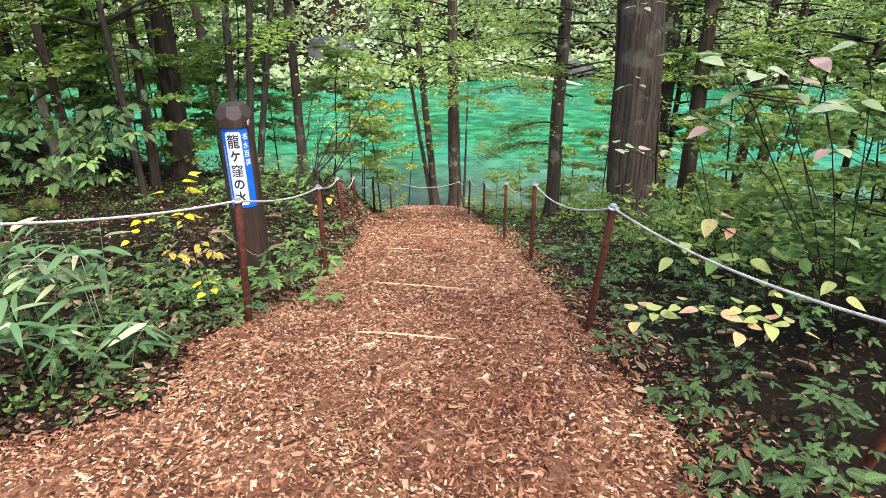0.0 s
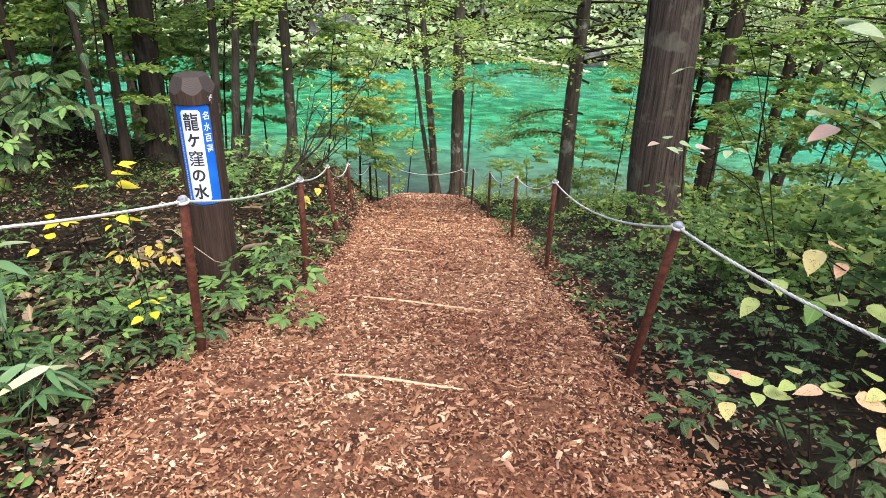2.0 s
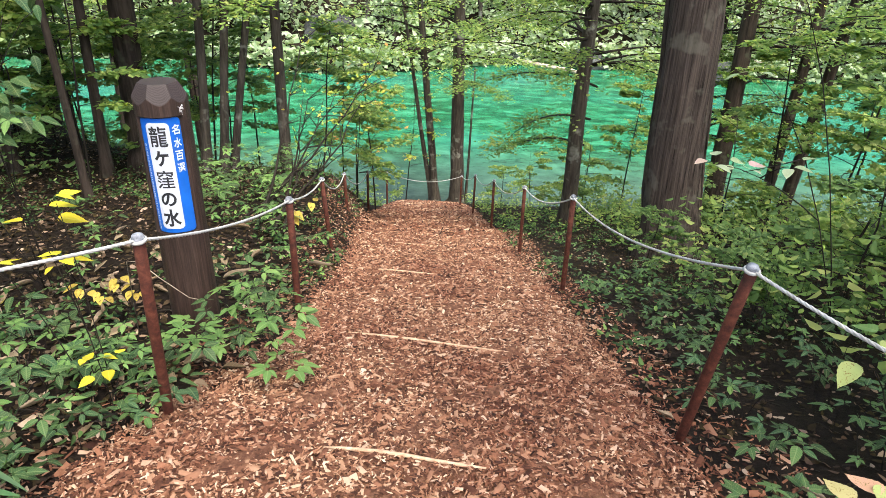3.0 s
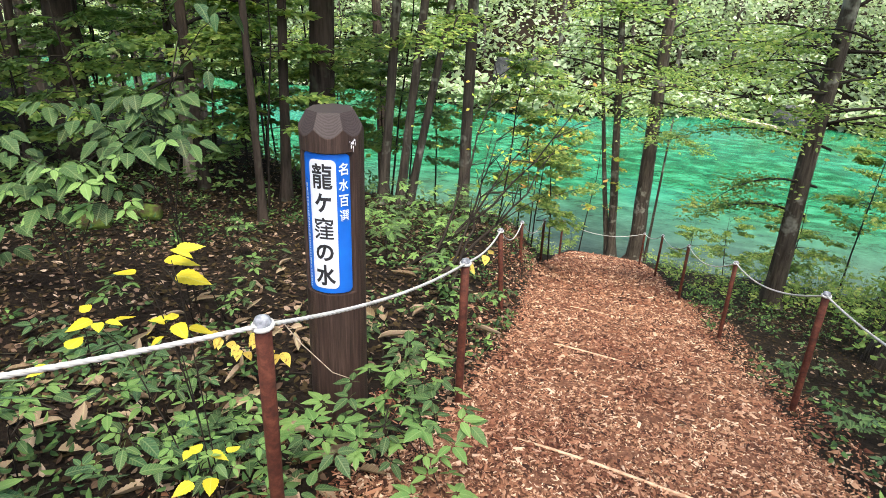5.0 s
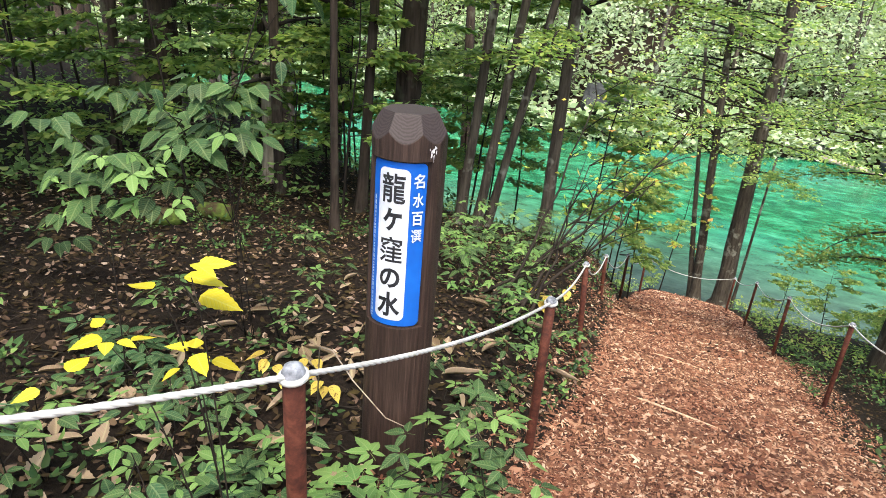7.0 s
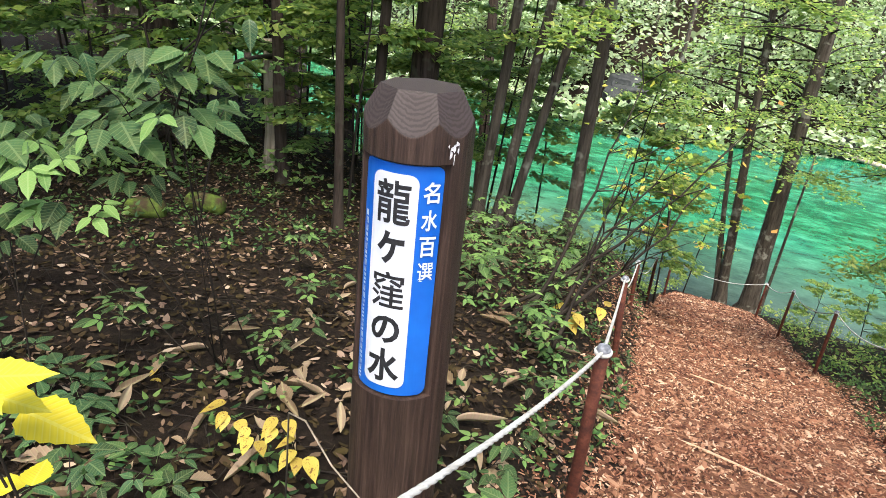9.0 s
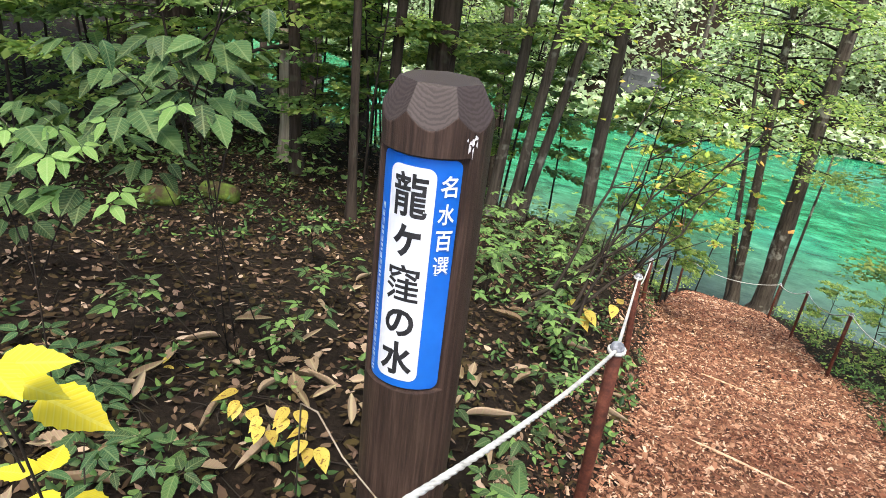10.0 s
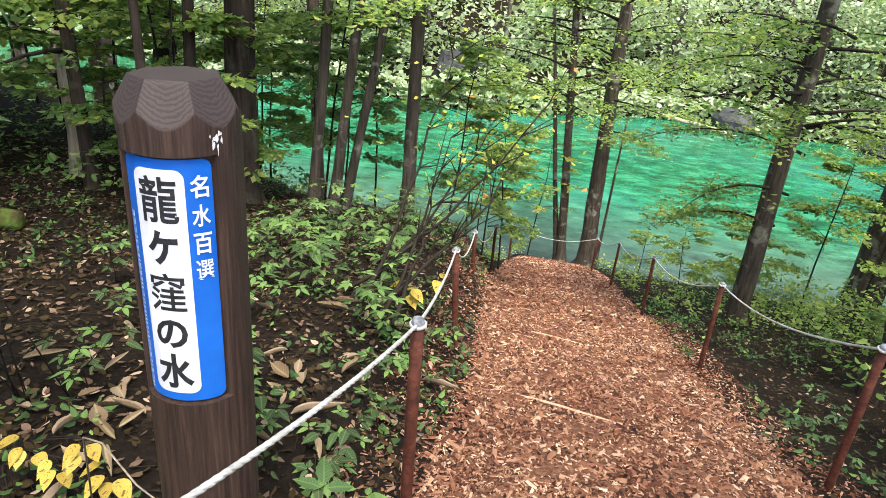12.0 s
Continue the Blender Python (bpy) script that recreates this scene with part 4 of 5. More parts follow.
plant("broadleaf_shrub", "shrub with long drooping bluish green leaves", "shrub", (-2.8, 5.6),
      [(-3.07, 5.00, 0.75, 3, 0.08), (-2.98, 5.60, 0.53, 3, 0.08), (-2.35, 5.20, 1.22, 3, 0.08), (-3.22, 5.40, 0.64, 3, 0.08), (-2.55, 5.30, 0.95, 3, 0.08), (-2.58, 5.30, 1.24, 3, 0.08)], "deep", 0.125, tilt=(-1.2, -0.2), stem_r=0.0035)
plant("broadleaf_shrub", "tall shrub with green leaves reaching over the bank", "shrub", (-2.9, 4.6),
      [(-2.87, 4.60, 0.58, 6, 0.11), (-3.08, 4.60, 0.45, 6, 0.11), (-2.76, 4.65, 0.54, 6, 0.11), (-2.69, 4.70, 0.41, 6, 0.11), (-2.95, 4.60, 0.37, 6, 0.11), (-2.61, 4.80, 0.63, 6, 0.11), (-2.42, 4.90, 0.69, 6, 0.11), (-3.22, 4.60, 0.67, 6, 0.11)], ("broad", "broad", "lime"), 0.12, tilt=(-0.7, -0.1), aim=-60)
plant("dark_herb", "low herb with deep green leaves in the shade", "herb", (-2.7, 4.9),
      [(-3.16, 4.85, -0.52, 5, 0.08), (-3.01, 4.80, -0.51, 5, 0.08), (-2.89, 4.70, -0.51, 5, 0.08), (-2.90, 4.60, -0.65, 5, 0.08), (-3.54, 4.90, -0.59, 5, 0.08)], "deeptrio", 0.16)
for x, y, h in ((-1.9, 5.5, 0.22), (-2.3, 6.1, 0.25), (-2.1, 5.8, 0.2), (-2.8, 5.7, 0.25), (-3.1, 6.4, 0.28), (-1.6, 6.6, 0.22), (-1.75, 7.2, 0.25), (-2.6, 7.0, 0.3), (-3.3, 5.2, 0.3), (-1.65, 5.75, 0.12), (-3.7, 6.9, 0.3), (-1.5, 7.6, 0.3), (-2.0, 7.8, 0.35), (-1.45, 5.35, 0.15)):
    g = ground_z(x, y)
    plant("herb", "low green herb among fallen leaves", "herb", (x, y), [(x + R(-0.12, 0.12), y + R(-0.12, 0.12), g + h * R(0.5, 1.1), 4, 0.07) for _ in range(4)], ("herb", "single", "lime"), 0.095, group="forest herbs")
for x, y, h in ((-2.2, 8.2, 0.4), (-2.5, 8.7, 0.45), (-2.8, 8.1, 0.4), (-2.3, 9.2, 0.4), (-3.0, 9.0, 0.45), (-2.6, 9.7, 0.45), (-3.3, 8.5, 0.4), (-2.0, 7.0, 0.3), (-2.5, 7.5, 0.35), (-3.4, 9.6, 0.45), (-2.35, 10.4, 0.4), (-2.8, 10.4, 0.4), (-3.0, 7.6, 0.35)):
    g = ground_z(x, y)
    plant("herb", "bushy light green herb on the bank behind the fence", "herb", (x, y), [(x + R(-0.2, 0.2), y + R(-0.2, 0.2), g + h * R(0.4, 1.1), 4, 0.10) for _ in range(6)], ("lime", "limepalm", "herb", "single"), 0.12, group="forest herbs")
for x, y, h in ((-1.75, 4.15, 0.2), (-2.0, 3.9, 0.3), (-2.2, 4.2, 0.35), (-1.6, 4.3, 0.12), (-1.9, 4.45, 0.2), (-2.35, 3.75, 0.45), (-2.55, 3.95, 0.5), (-1.75, 3.55, 0.3), (-2.05, 3.5, 0.4), (-2.3, 4.5, 0.25), (-1.62, 3.95, 0.25), (-2.75, 3.6, 0.6), (-2.0, 4.2, 0.1), (-1.45, 3.95, 0.1)):
    g = ground_z(x, y)
    plant("herb", "shaded green herb behind the rope", "herb", (x, y), [(x + R(-0.15, 0.15), y + R(-0.15, 0.15), g + h * R(0.5, 1.1), 4, 0.08) for _ in range(4)], ("herb", "deeptrio", "single", "lime", "deep"), 0.10, group="forest herbs")
for x, y, h in ((-1.75, 2.85, 0.35), (-2.1, 2.5, 0.45), (-1.65, 3.3, 0.2), (-2.35, 2.9, 0.5), (-1.95, 3.35, 0.3), (-2.5, 3.4, 0.4), (-1.95, 2.15, 0.4), (-2.3, 2.05, 0.55), (-1.5, 3.75, 0.15), (-2.75, 2.6, 0.6)):
    g = ground_z(x, y)
    plant("herb", "leafy green herb beside the path", "herb", (x, y), [(x + R(-0.15, 0.15), y + R(-0.15, 0.15), g + h * R(0.5, 1.1), 4, 0.08) for _ in range(4)], ("herb", "deeptrio", "single", "palm"), 0.105, group="path edge herbs")
for x, y, h in ((1.45, 1.75, 0.35), (1.66, 2.05, 0.45), (1.3, 2.1, 0.2), (1.85, 2.4, 0.4), (1.75, 1.6, 0.4), (1.6, 2.9, 0.25), (1.25, 2.75, 0.2), (2.1, 3.1, 0.4), (1.15, 3.35, 0.25), (1.35, 3.8, 0.35), (1.75, 3.7, 0.35), (2.2, 2.2, 0.5), (1.2, 4.5, 0.3), (1.5, 5.0, 0.35), (1.2, 5.7, 0.3), (1.9, 4.6, 0.4), (2.3, 3.9, 0.45), (1.55, 3.3, 0.25), (1.9, 4.05, 0.3), (1.45, 4.4, 0.25), (1.3, 5.25, 0.25), (1.75, 5.6, 0.3), (1.1, 6.3, 0.25), (1.5, 6.9, 0.3), (2.2, 5.1, 0.35), (1.0, 7.6, 0.25), (2.4, 4.6, 0.35), (1.3, 8.4, 0.3)):
    g = ground_z(x, y)
    plant("herb", "palmate green herb in dark leaf litter", "herb", (x, y), [(x + R(-0.14, 0.14), y + R(-0.14, 0.14), g + h * R(0.5, 1.1), 4, 0.08) for _ in range(4)], ("palm", "herb", "single", "deeptrio", "palm"), 0.088, group="path edge herbs")
plant("spotted_shrub", "shrub with pale insect-spotted leaves turning pink", "shrub", (1.6, 3.1),
      [(1.08, 2.95, 0.30, 3, 0.07), (1.17, 2.95, 0.33, 3, 0.07), (1.31, 2.95, 0.36, 3, 0.07), (1.40, 2.90, 0.39, 3, 0.07), (1.57, 2.90, 0.38, 3, 0.07), (1.56, 2.85, 0.31, 3, 0.07), (1.70, 2.90, 0.41, 3, 0.07), (1.68, 2.85, 0.35, 3, 0.07), (1.78, 2.80, 0.34, 3, 0.07)], "spot", 0.10, tilt=(-0.2, 0.1), stem_r=0.0035)
plant("spotted_shrub", "shrub with large pale green spotted leaves over the rope", "shrub", (1.9, 3.9),
      [(1.46, 3.70, 0.28, 2, 0.06), (1.69, 3.65, 0.28, 2, 0.06), (1.84, 3.65, 0.30, 2, 0.06), (1.77, 3.70, 0.48, 2, 0.06), (1.64, 3.70, 0.53, 2, 0.06), (1.50, 3.70, 0.39, 2, 0.06), (2.20, 3.30, 0.35, 2, 0.06), (2.19, 3.20, 0.29, 2, 0.06)], ("spot", "limeheart"), 0.13, tilt=(-0.5, 0.0), stem_r=0.0035)
plant("pale_shrub", "tall shrub with whitish green and pink leaves", "shrub", (2.6, 3.8),
      [(1.32, 3.50, 1.47, 3, 0.09), (1.47, 3.45, 1.45, 3, 0.09), (1.58, 3.40, 1.33, 3, 0.09), (1.63, 3.40, 1.43, 3, 0.09), (1.79, 3.30, 1.53, 3, 0.09), (1.88, 3.30, 1.30, 3, 0.09), (1.97, 3.20, 1.33, 3, 0.09), (1.43, 3.50, 1.17, 3, 0.09), (1.52, 3.50, 1.14, 3, 0.09), (1.78, 3.35, 1.37, 3, 0.09), (1.95, 3.10, 1.58, 3, 0.09), (2.03, 3.30, 1.07, 3, 0.09), (2.07, 3.20, 0.69, 3, 0.09)], "pale", 0.125, tilt=(-0.4, 0.25), stem_r=0.004)
plant("pale_shrub", "thin twigs with whitish leaves before the cedar", "shrub", (2.5, 5.6),
      [(1.42, 5.20, 1.57, 4, 0.09), (1.43, 5.20, 1.01, 4, 0.09), (1.32, 5.20, 0.51, 4, 0.09), (1.49, 5.20, 0.47, 4, 0.09), (1.73, 5.20, 0.51, 4, 0.09)], "pale", 0.095, tilt=(-0.3, 0.2), stem_r=0.004)


def bamboo_grass(x, y, n, h, seed, size=0.21):
    r = random.Random(seed)
    g = ground_z(x, y)
    p = thing("bamboo_grass", (x, y, g), "clump of bamboo grass with long green and withered blades", "bamboo grass", "bamboo grass clumps")
    for k in range(n):
        a = r.uniform(0, 6.28)
        d = r.uniform(0.02, 0.25)
        top = Vector((d * math.cos(a), d * math.sin(a), h * r.uniform(0.5, 1.0)))
        v, f = tube([(top.x * 0.3, top.y * 0.3, -0.03), (top.x * 0.6, top.y * 0.6, top.z * 0.6), tuple(top)], [0.003, 0.0025, 0.0015], 5)
        put("culm", mesh("culm", v, f, M_SASA, True), p)
        for i in range(5):
            az = a + i * 1.3 + r.uniform(-0.4, 0.4)
            s = size * r.uniform(0.6, 1.15)
            put("blade", LM["sasa"], p, Matrix.Translation(top * r.uniform(0.75, 1.0)) @ pose(0, 0, 0, 0, 0, math.degrees(az)) @ pose(0, 0, 0, r.uniform(-30, 30), r.uniform(-35, 25), 0) @ Matrix.Diagonal((s, s * 1.3, s, 1)))


for i, (x, y, n, h) in enumerate(((-2.0, 3.35, 6, 1.05), (-2.3, 3.2, 6, 1.1), (-2.1, 2.8, 4, 0.6), (-1.85, 3.1, 4, 0.35), (-2.65, 3.6, 5, 1.0), (-2.35, 2.6, 4, 0.55))):
    bamboo_grass(x, y, n, h, 40 + i)


# bare shrub that leans over the path toward the lake
def leaning_shrub():
    bx, by = -2.15, 7.45
    g = ground_z(bx, by)
    p = thing("leaning_shrub", (bx, by, g), "dark bare-stemmed shrub leaning out over the path", "shrub")
    r = random.Random(3)
    tips = [(-1.13, 8.60, 0.23), (-1.59, 8.80, -0.05), (-1.91, 8.60, 0.51), (-1.25, 8.40, -0.08), (-1.84, 8.50, -0.10), (-1.86, 8.20, -0.43)]
    for k, tip in enumerate(tips):
        t = Vector(tip) - Vector((bx, by, g))
        pts, rad = [], []
        for i in range(9):
            u = i / 8
            q = t * u + Vector((0.10, -0.06, 0)) * (k - 2) * (1 - u)
            q.z = t.z * (0.55 * u + 0.45 * u * u)
            q += Vector((r.uniform(-1, 1), r.uniform(-1, 1), r.uniform(-1, 1))) * 0.035 * u
            pts.append(q)
            rad.append(0.015 * (1 - 0.85 * u) + 0.002)
        v, f = tube(pts, rad, 7)
        put("stem", mesh("stem", v, f, M_TWIG, True), p)
        chunks = []
        for _ in range(7):
            i = r.randrange(4, 9)
            a = pts[i]
            d = Vector((r.uniform(-0.3, 1), r.uniform(-0.6, 0.6), r.uniform(-0.1, 0.8))).normalized() * r.uniform(0.2, 0.6)
            chunks.append(tube([a, a + d * 0.5 + Vector((0, 0, 0.02)), a + d], [0.006, 0.004, 0.002], 4))
        tagged(put("twig_spray", mesh("twig_spray", *join(chunks), M_TWIG), p), kind="stuff")
    rr = np.random.default_rng(9)
    P = []
    for tip in tips[:5]:
        t = np.array(tip) - np.array([bx, by, g])
        for _ in range(26):
            P.append(t * rr.uniform(0.7, 1.15) + rr.normal(0, 0.16, 3) * np.array([1.4, 1.2, 0.7]))
    pos = np.array(P)
    n = len(pos)
    v, q = leaves(pos, rr.uniform(0, 6.28, n), rr.normal(-0.3, 0.4, n), rr.normal(0, 0.4, n), rr.uniform(0.04, 0.085, n), rr.uniform(0.025, 0.05, n))
    put("foliage", fast_mesh("foliage", v, q, M_AUTUMN), p, label="sparse yellow and rusty autumn leaves")


leaning_shrub()


# ---- saplings ----
SAPS = []
for i in range(7):
    r = np.random.default_rng(300 + i)
    mat = (M_LEAF, M_LEAF_DARK, M_LEAF, M_LEAF_DARK, M_LEAF, M_LEAF, M_AUTUMN)[i]
    hh = (2.6, 2.2, 3.2, 1.6, 2.8, 1.8, 2.6)[i]
    limbs, v, q = crown_leaves(r, 15 if i < 6 else 9, 0.085 if i != 4 else 0.11, 0.3 * hh, hh, 0.85, 150 if i < 6 else 60, 0.12, 0.12)
    st = tube([(0, 0, -0.15), (0.01, 0, 0), (0.03, 0.02, hh * 0.35), (-0.02, 0.05, hh * 0.7), (0.03, 0.02, hh * 1.05)], [0.016, 0.015, 0.012, 0.009, 0.003], 6)
    tw = join([tube(p, [0.006, 0.005, 0.004, 0.003, 0.0025, 0.002], 4) for p in limbs])
    SAPS.append((mesh("stem", *st, M_TWIG, True), mesh("twigs", *tw, M_TWIG), fast_mesh("foliage", v, q, mat)))


def sapling(x, y, k, s=1.0, lean=(0, 0), label="young sapling with thin dark stems and layered leaves"):
    if ground_z(x, y) < WATER_Z + 0.1:
        return
    p = thing("sapling", (x, y, ground_z(x, y)), label, "sapling", "understorey saplings")
    st, tw, fo = SAPS[k]
    m = pose(0, 0, 0, lean[1], lean[0], prng.uniform(0, 360)) @ Matrix.Diagonal((s, s, s, 1))
    put("stem", st, p, m)
    tagged(put("twig_spray", tw, p, m), kind="stuff")
    tagged(put("foliage", fo, p, m), kind="stuff")


for x, y, k, s in ((-4.8, 9.0, 4, 1.0), (-6.2, 8.0, 1, 1.2), (-6.8, 6.6, 4, 1.2), (-7.4, 9.3, 1, 1.3), (-6.4, 10.8, 4, 1.1), (-8.6, 10.3, 3, 1.5),
                   (-3.9, 3.0, 1, 1.0), (-3.1, 2.4, 3, 0.8), (-5.8, 4.6, 4, 1.2), (-2.7, 12.2, 0, 1.0), (-3.8, 12.2, 2, 1.0), (-4.9, 12.6, 0, 1.1), (-5.9, 13.0, 5, 1.3), (-2.3, 13.2, 5, 1.0), (-7.2, 12.8, 0, 1.3),
                   (-2.2, 14.5, 0, 1.2), (-3.0, 15.2, 2, 1.2), (-9.5, 8.2, 4, 1.4), (-10.8, 11.5, 1, 1.6), (-12, 10, 4, 1.6), (-8.2, 6.0, 4, 1.4), (-10.2, 6.6, 1, 1.5),
                   (-5.2, 11.4, 4, 1.0), (-4.0, 11.5, 1, 1.0), (-6.0, 9.6, 3, 1.1)):
    sapling(x, y, k, s, (R(-6, 6), R(-6, 6)))
for x, y, k, s in ((3.2, 4.6, 5, 0.9), (3.9, 5.8, 0, 0.9), (2.9, 6.2, 3, 0.8), (4.6, 7.0, 2, 1.0), (3.6, 7.6, 5, 1.0), (5.2, 5.4, 0, 1.0), (4.4, 9.6, 0, 1.2), (5.6, 8.4, 2, 1.2), (6.2, 10.2, 5, 1.4), (3.9, 11.4, 5, 1.1), (5.0, 12.2, 0, 1.4), (2.9, 3.9, 3, 0.9), (3.0, 11.2, 3, 0.8), (3.1, 15.2, 0, 1.2), (4.2, 15.8, 2, 1.3),
                   (6.6, 13.2, 2, 1.5), (7.8, 10.6, 0, 1.5), (6.6, 7.2, 5, 1.2), (4.3, 4.0, 2, 0.9), (5.8, 3.6, 5, 1.1), (3.6, 3.0, 0, 0.8), (7.6, 8.6, 2, 1.4), (8.8, 13.8, 0, 1.6), (2.2, 15.6, 5, 0.9), (3.0, 2.4, 3, 0.7), (2.1, 6.3, 3, 0.5), (1.9, 8.2, 3, 0.5)):
    sapling(x, y, k, s, (R(-6, 6), R(-6, 6)))
for x, y, k, s in ((-5.4, 9.9, 0, 1.2), (-6.3, 11.2, 2, 1.2), (-7.1, 10.2, 5, 1.5), (-7.9, 12.0, 0, 1.5), (-9.2, 11.2, 2, 1.5), (-9.8, 9.4, 0, 1.5), (-10.6, 13.2, 2, 1.7), (-12.2, 14.4, 0, 1.8), (-6.8, 13.6, 2, 1.5), (-8.6, 14.6, 0, 1.7), (-5.0, 10.9, 5, 1.2), (-4.3, 11.6, 2, 1.2), (-11.4, 8.6, 5, 1.7), (-13.6, 11.6, 2, 1.8), (-8.9, 7.4, 0, 1.3), (-7.2, 7.9, 5, 1.1), (-12.5, 7.5, 2, 1.8), (-14.0, 9.0, 0, 1.9), (-15.5, 7.0, 5, 1.8), (-11.0, 6.0, 0, 1.6), (-17.0, 10.0, 2, 2.0), (-13.0, 5.0, 2, 1.6), (-9.4, 5.8, 5, 1.4), (-16.0, 13.0, 0, 2.0)):
    sapling(x, y, k, s, (R(-6, 6), R(-6, 6)), "tall sapling with bright layered leaves under the trees")
for x, y, k, s in ((-2.2, 19.9, 6, 1.2), (-3.2, 17.4, 6, 1.3), (0.6, 19.0, 5, 0.7), (1.3, 16.9, 5, 0.8), (-3.1, 18.4, 5, 0.5), (-2.4, 19.3, 5, 0.35), (2.6, 17.4, 5, 1.1)):
    sapling(x, y, k, s, (R(-4, 4), R(-4, 4)), "shore sapling with yellow-green leaves above the water")


# leafy boughs that reach out over the shore
def bough(tree_ob, z, az, ln, n, seed, mat=M_LEAF, leaf=0.09, lean=(0, 0)):
    r = np.random.default_rng(seed)
    az = radians(az)
    o = np.array([lean[0] * z, lean[1] * z, z])
    pts = np.array([o + np.array([ln * u * math.cos(az + 0.3 * u), ln * u * math.sin(az + 0.3 * u), 0.35 * ln * (u - 1.2 * u * u)]) for u in np.linspace(0, 1, 8)])
    v, f = tube([tuple(p) for p in pts], list(np.linspace(0.024, 0.004, 8)), 6)
    limb = put("bough", mesh("bough", v, f, M_TWIG, True), tree_ob)
    P, A = [], []
    for _ in range(n // 10):
        u = r.uniform(0.2, 1)
        b = np.array([np.interp(u * 7, range(8), pts[:, i]) for i in range(3)])
        ta, tl = az + r.normal(0, 0.8), ln * r.uniform(0.12, 0.35)
        s = r.uniform(0, 1, 10)
        P.append(b + np.stack([tl * s * math.cos(ta), tl * s * math.sin(ta), -0.15 * tl * s], 1) + r.normal(0, 0.05 * ln, (10, 3)) * np.array([1, 1, 0.3]))
        A.append(ta + r.normal(0, 0.8, 10))
    pos, a = np.concatenate(P), np.concatenate(A)
    k = len(pos)
    v, q = leaves(pos, a, r.normal(-0.2, 0.25, k), r.normal(0, 0.3, k), leaf * r.uniform(0.6, 1.2, k), leaf * r.uniform(0.35, 0.75, k), True)
    tagged(put("foliage", fast_mesh("foliage", v, q, mat), limb), "layered light green leaves", kind="stuff")


for k, (z, az, ln) in enumerate(((2.2, 200, 2.0), (2.8, 160, 2.4), (3.4, 230, 2.2), (3.9, 185, 2.6), (1.7, 170, 1.5), (3.2, 290, 2.0), (4.4, 215, 2.5))):
    bough(tree_c, z, az, ln, 420, 500 + k, lean=(0.10, -0.02))
for k, (z, az, ln) in enumerate(((4.2, 340, 2.2), (4.6, 200, 2.4), (5.0, 20, 2.6), (5.4, 150, 2.2), (3.6, 300, 1.6), (5.2, 270, 2.0))):
    bough(tree_a, z, az, ln, 380, 520 + k, lean=(0.015, 0))
for k, (z, az, ln) in enumerate(((2.6, 260, 1.8), (3.0, 330, 2.0), (2.3, 200, 1.6), (3.4, 20, 2.2), (2.9, 120, 1.8))):
    bough(tree_g, z, az, ln, 380, 540 + k, lean=(0.07, 0.01), mat=M_AUTUMN if k == 3 else M_LEAF)


# ---- ground cover and litter ----
def scatter(n, x0, x1, y0, y1, seed, power=1.0):
    r = np.random.default_rng(seed)
    x, y = r.uniform(x0, x1, n), y0 + (y1 - y0) * r.random(n) ** power
    keep = ((x < edge_left(y) - 0.05) | (x > edge_right(y) + 0.03)) & (height(x, y) > WATER_Z + 0.1) & (np.hypot(x - SX, y - SY) > 0.2)
    return r, x[keep], y[keep]


def cover(name, label, n, box, seed, mat, hgt, size, dens, power=1.0):
    """Clumps of small leafy stems."""
    r, x, y = scatter(n, *box, seed, power)
    patch = np.sin(x * 1.7 + seed) * np.cos(y * 1.3 + 0.4 * seed) + 0.6 * np.sin(x * 0.7 - y * 0.9)
    k = patch > r.uniform(-1.6, 1.2, len(x)) + (0.4 - dens)
    x, y = x[k], y[k]
    n, m = len(x), 7
    h = hgt * r.uniform(0.35, 1.15, n)
    a = r.uniform(0, 6.28, n)[:, None] + np.arange(m) * 2.4
    rad = size * r.uniform(0.3, 1.1, (n, m))
    pos = np.stack([x[:, None] + rad * np.cos(a), y[:, None] + rad * np.sin(a), (height(x, y) + h)[:, None] * np.ones((1, m)) - r.uniform(0, 0.5, (n, m)) * h[:, None]], -1).reshape(-1, 3)
    c = n * m
    s = size * r.uniform(0.6, 1.3, c)
    v, q = leaves(pos, a.ravel() + r.normal(0, 0.3, c), r.normal(-0.15, 0.35, c), r.normal(0, 0.3, c), s, s * r.uniform(0.45, 0.75, c), True)
    ob = thing(name, (0, 8, -1.5), label, "undergrowth", kind="stuff")
    put("leaves", fast_mesh("leaves", v - np.array([0, 8, -1.5]), q, mat), ob)
    sv = np.stack([np.stack([x - 0.003, y, height(x, y) - 0.02], 1), np.stack([x + 0.003, y, height(x, y) - 0.02], 1), np.stack([x + 0.001, y + 0.002, height(x, y) + h], 1)], 1).reshape(-1, 3)
    put("stalks", fast_mesh("stalks", sv - np.array([0, 8, -1.5]), np.arange(3 * n).reshape(n, 3), M_TWIG), ob)


cover("undergrowth", "low green undergrowth on the shaded bank", 5200, (-9, -1.0, 1.2, 17), 1, M_HERB_SHADED, 0.15, 0.050, -0.45)
cover("undergrowth", "dense green undergrowth beyond the fence", 4200, (-0.4, 9, 1.0, 19), 2, M_HERB_SHADED, 0.20, 0.056, -0.3)
cover("undergrowth", "taller shaded undergrowth deep in the wood", 3200, (-34, -4.2, 8.4, 27), 3, M_LEAF_DARK, 0.5, 0.10, 0.5)
cover("undergrowth", "shaded undergrowth at the edge of the wood", 3000, (-26, -6.2, 2.5, 10.5), 7, M_LEAF_DARK, 0.5, 0.10, 0.4)
cover("undergrowth", "bright undergrowth along the shore", 1500, (-5, 9, 13, 20.3), 4, M_LEAF, 0.35, 0.075, 0.5)
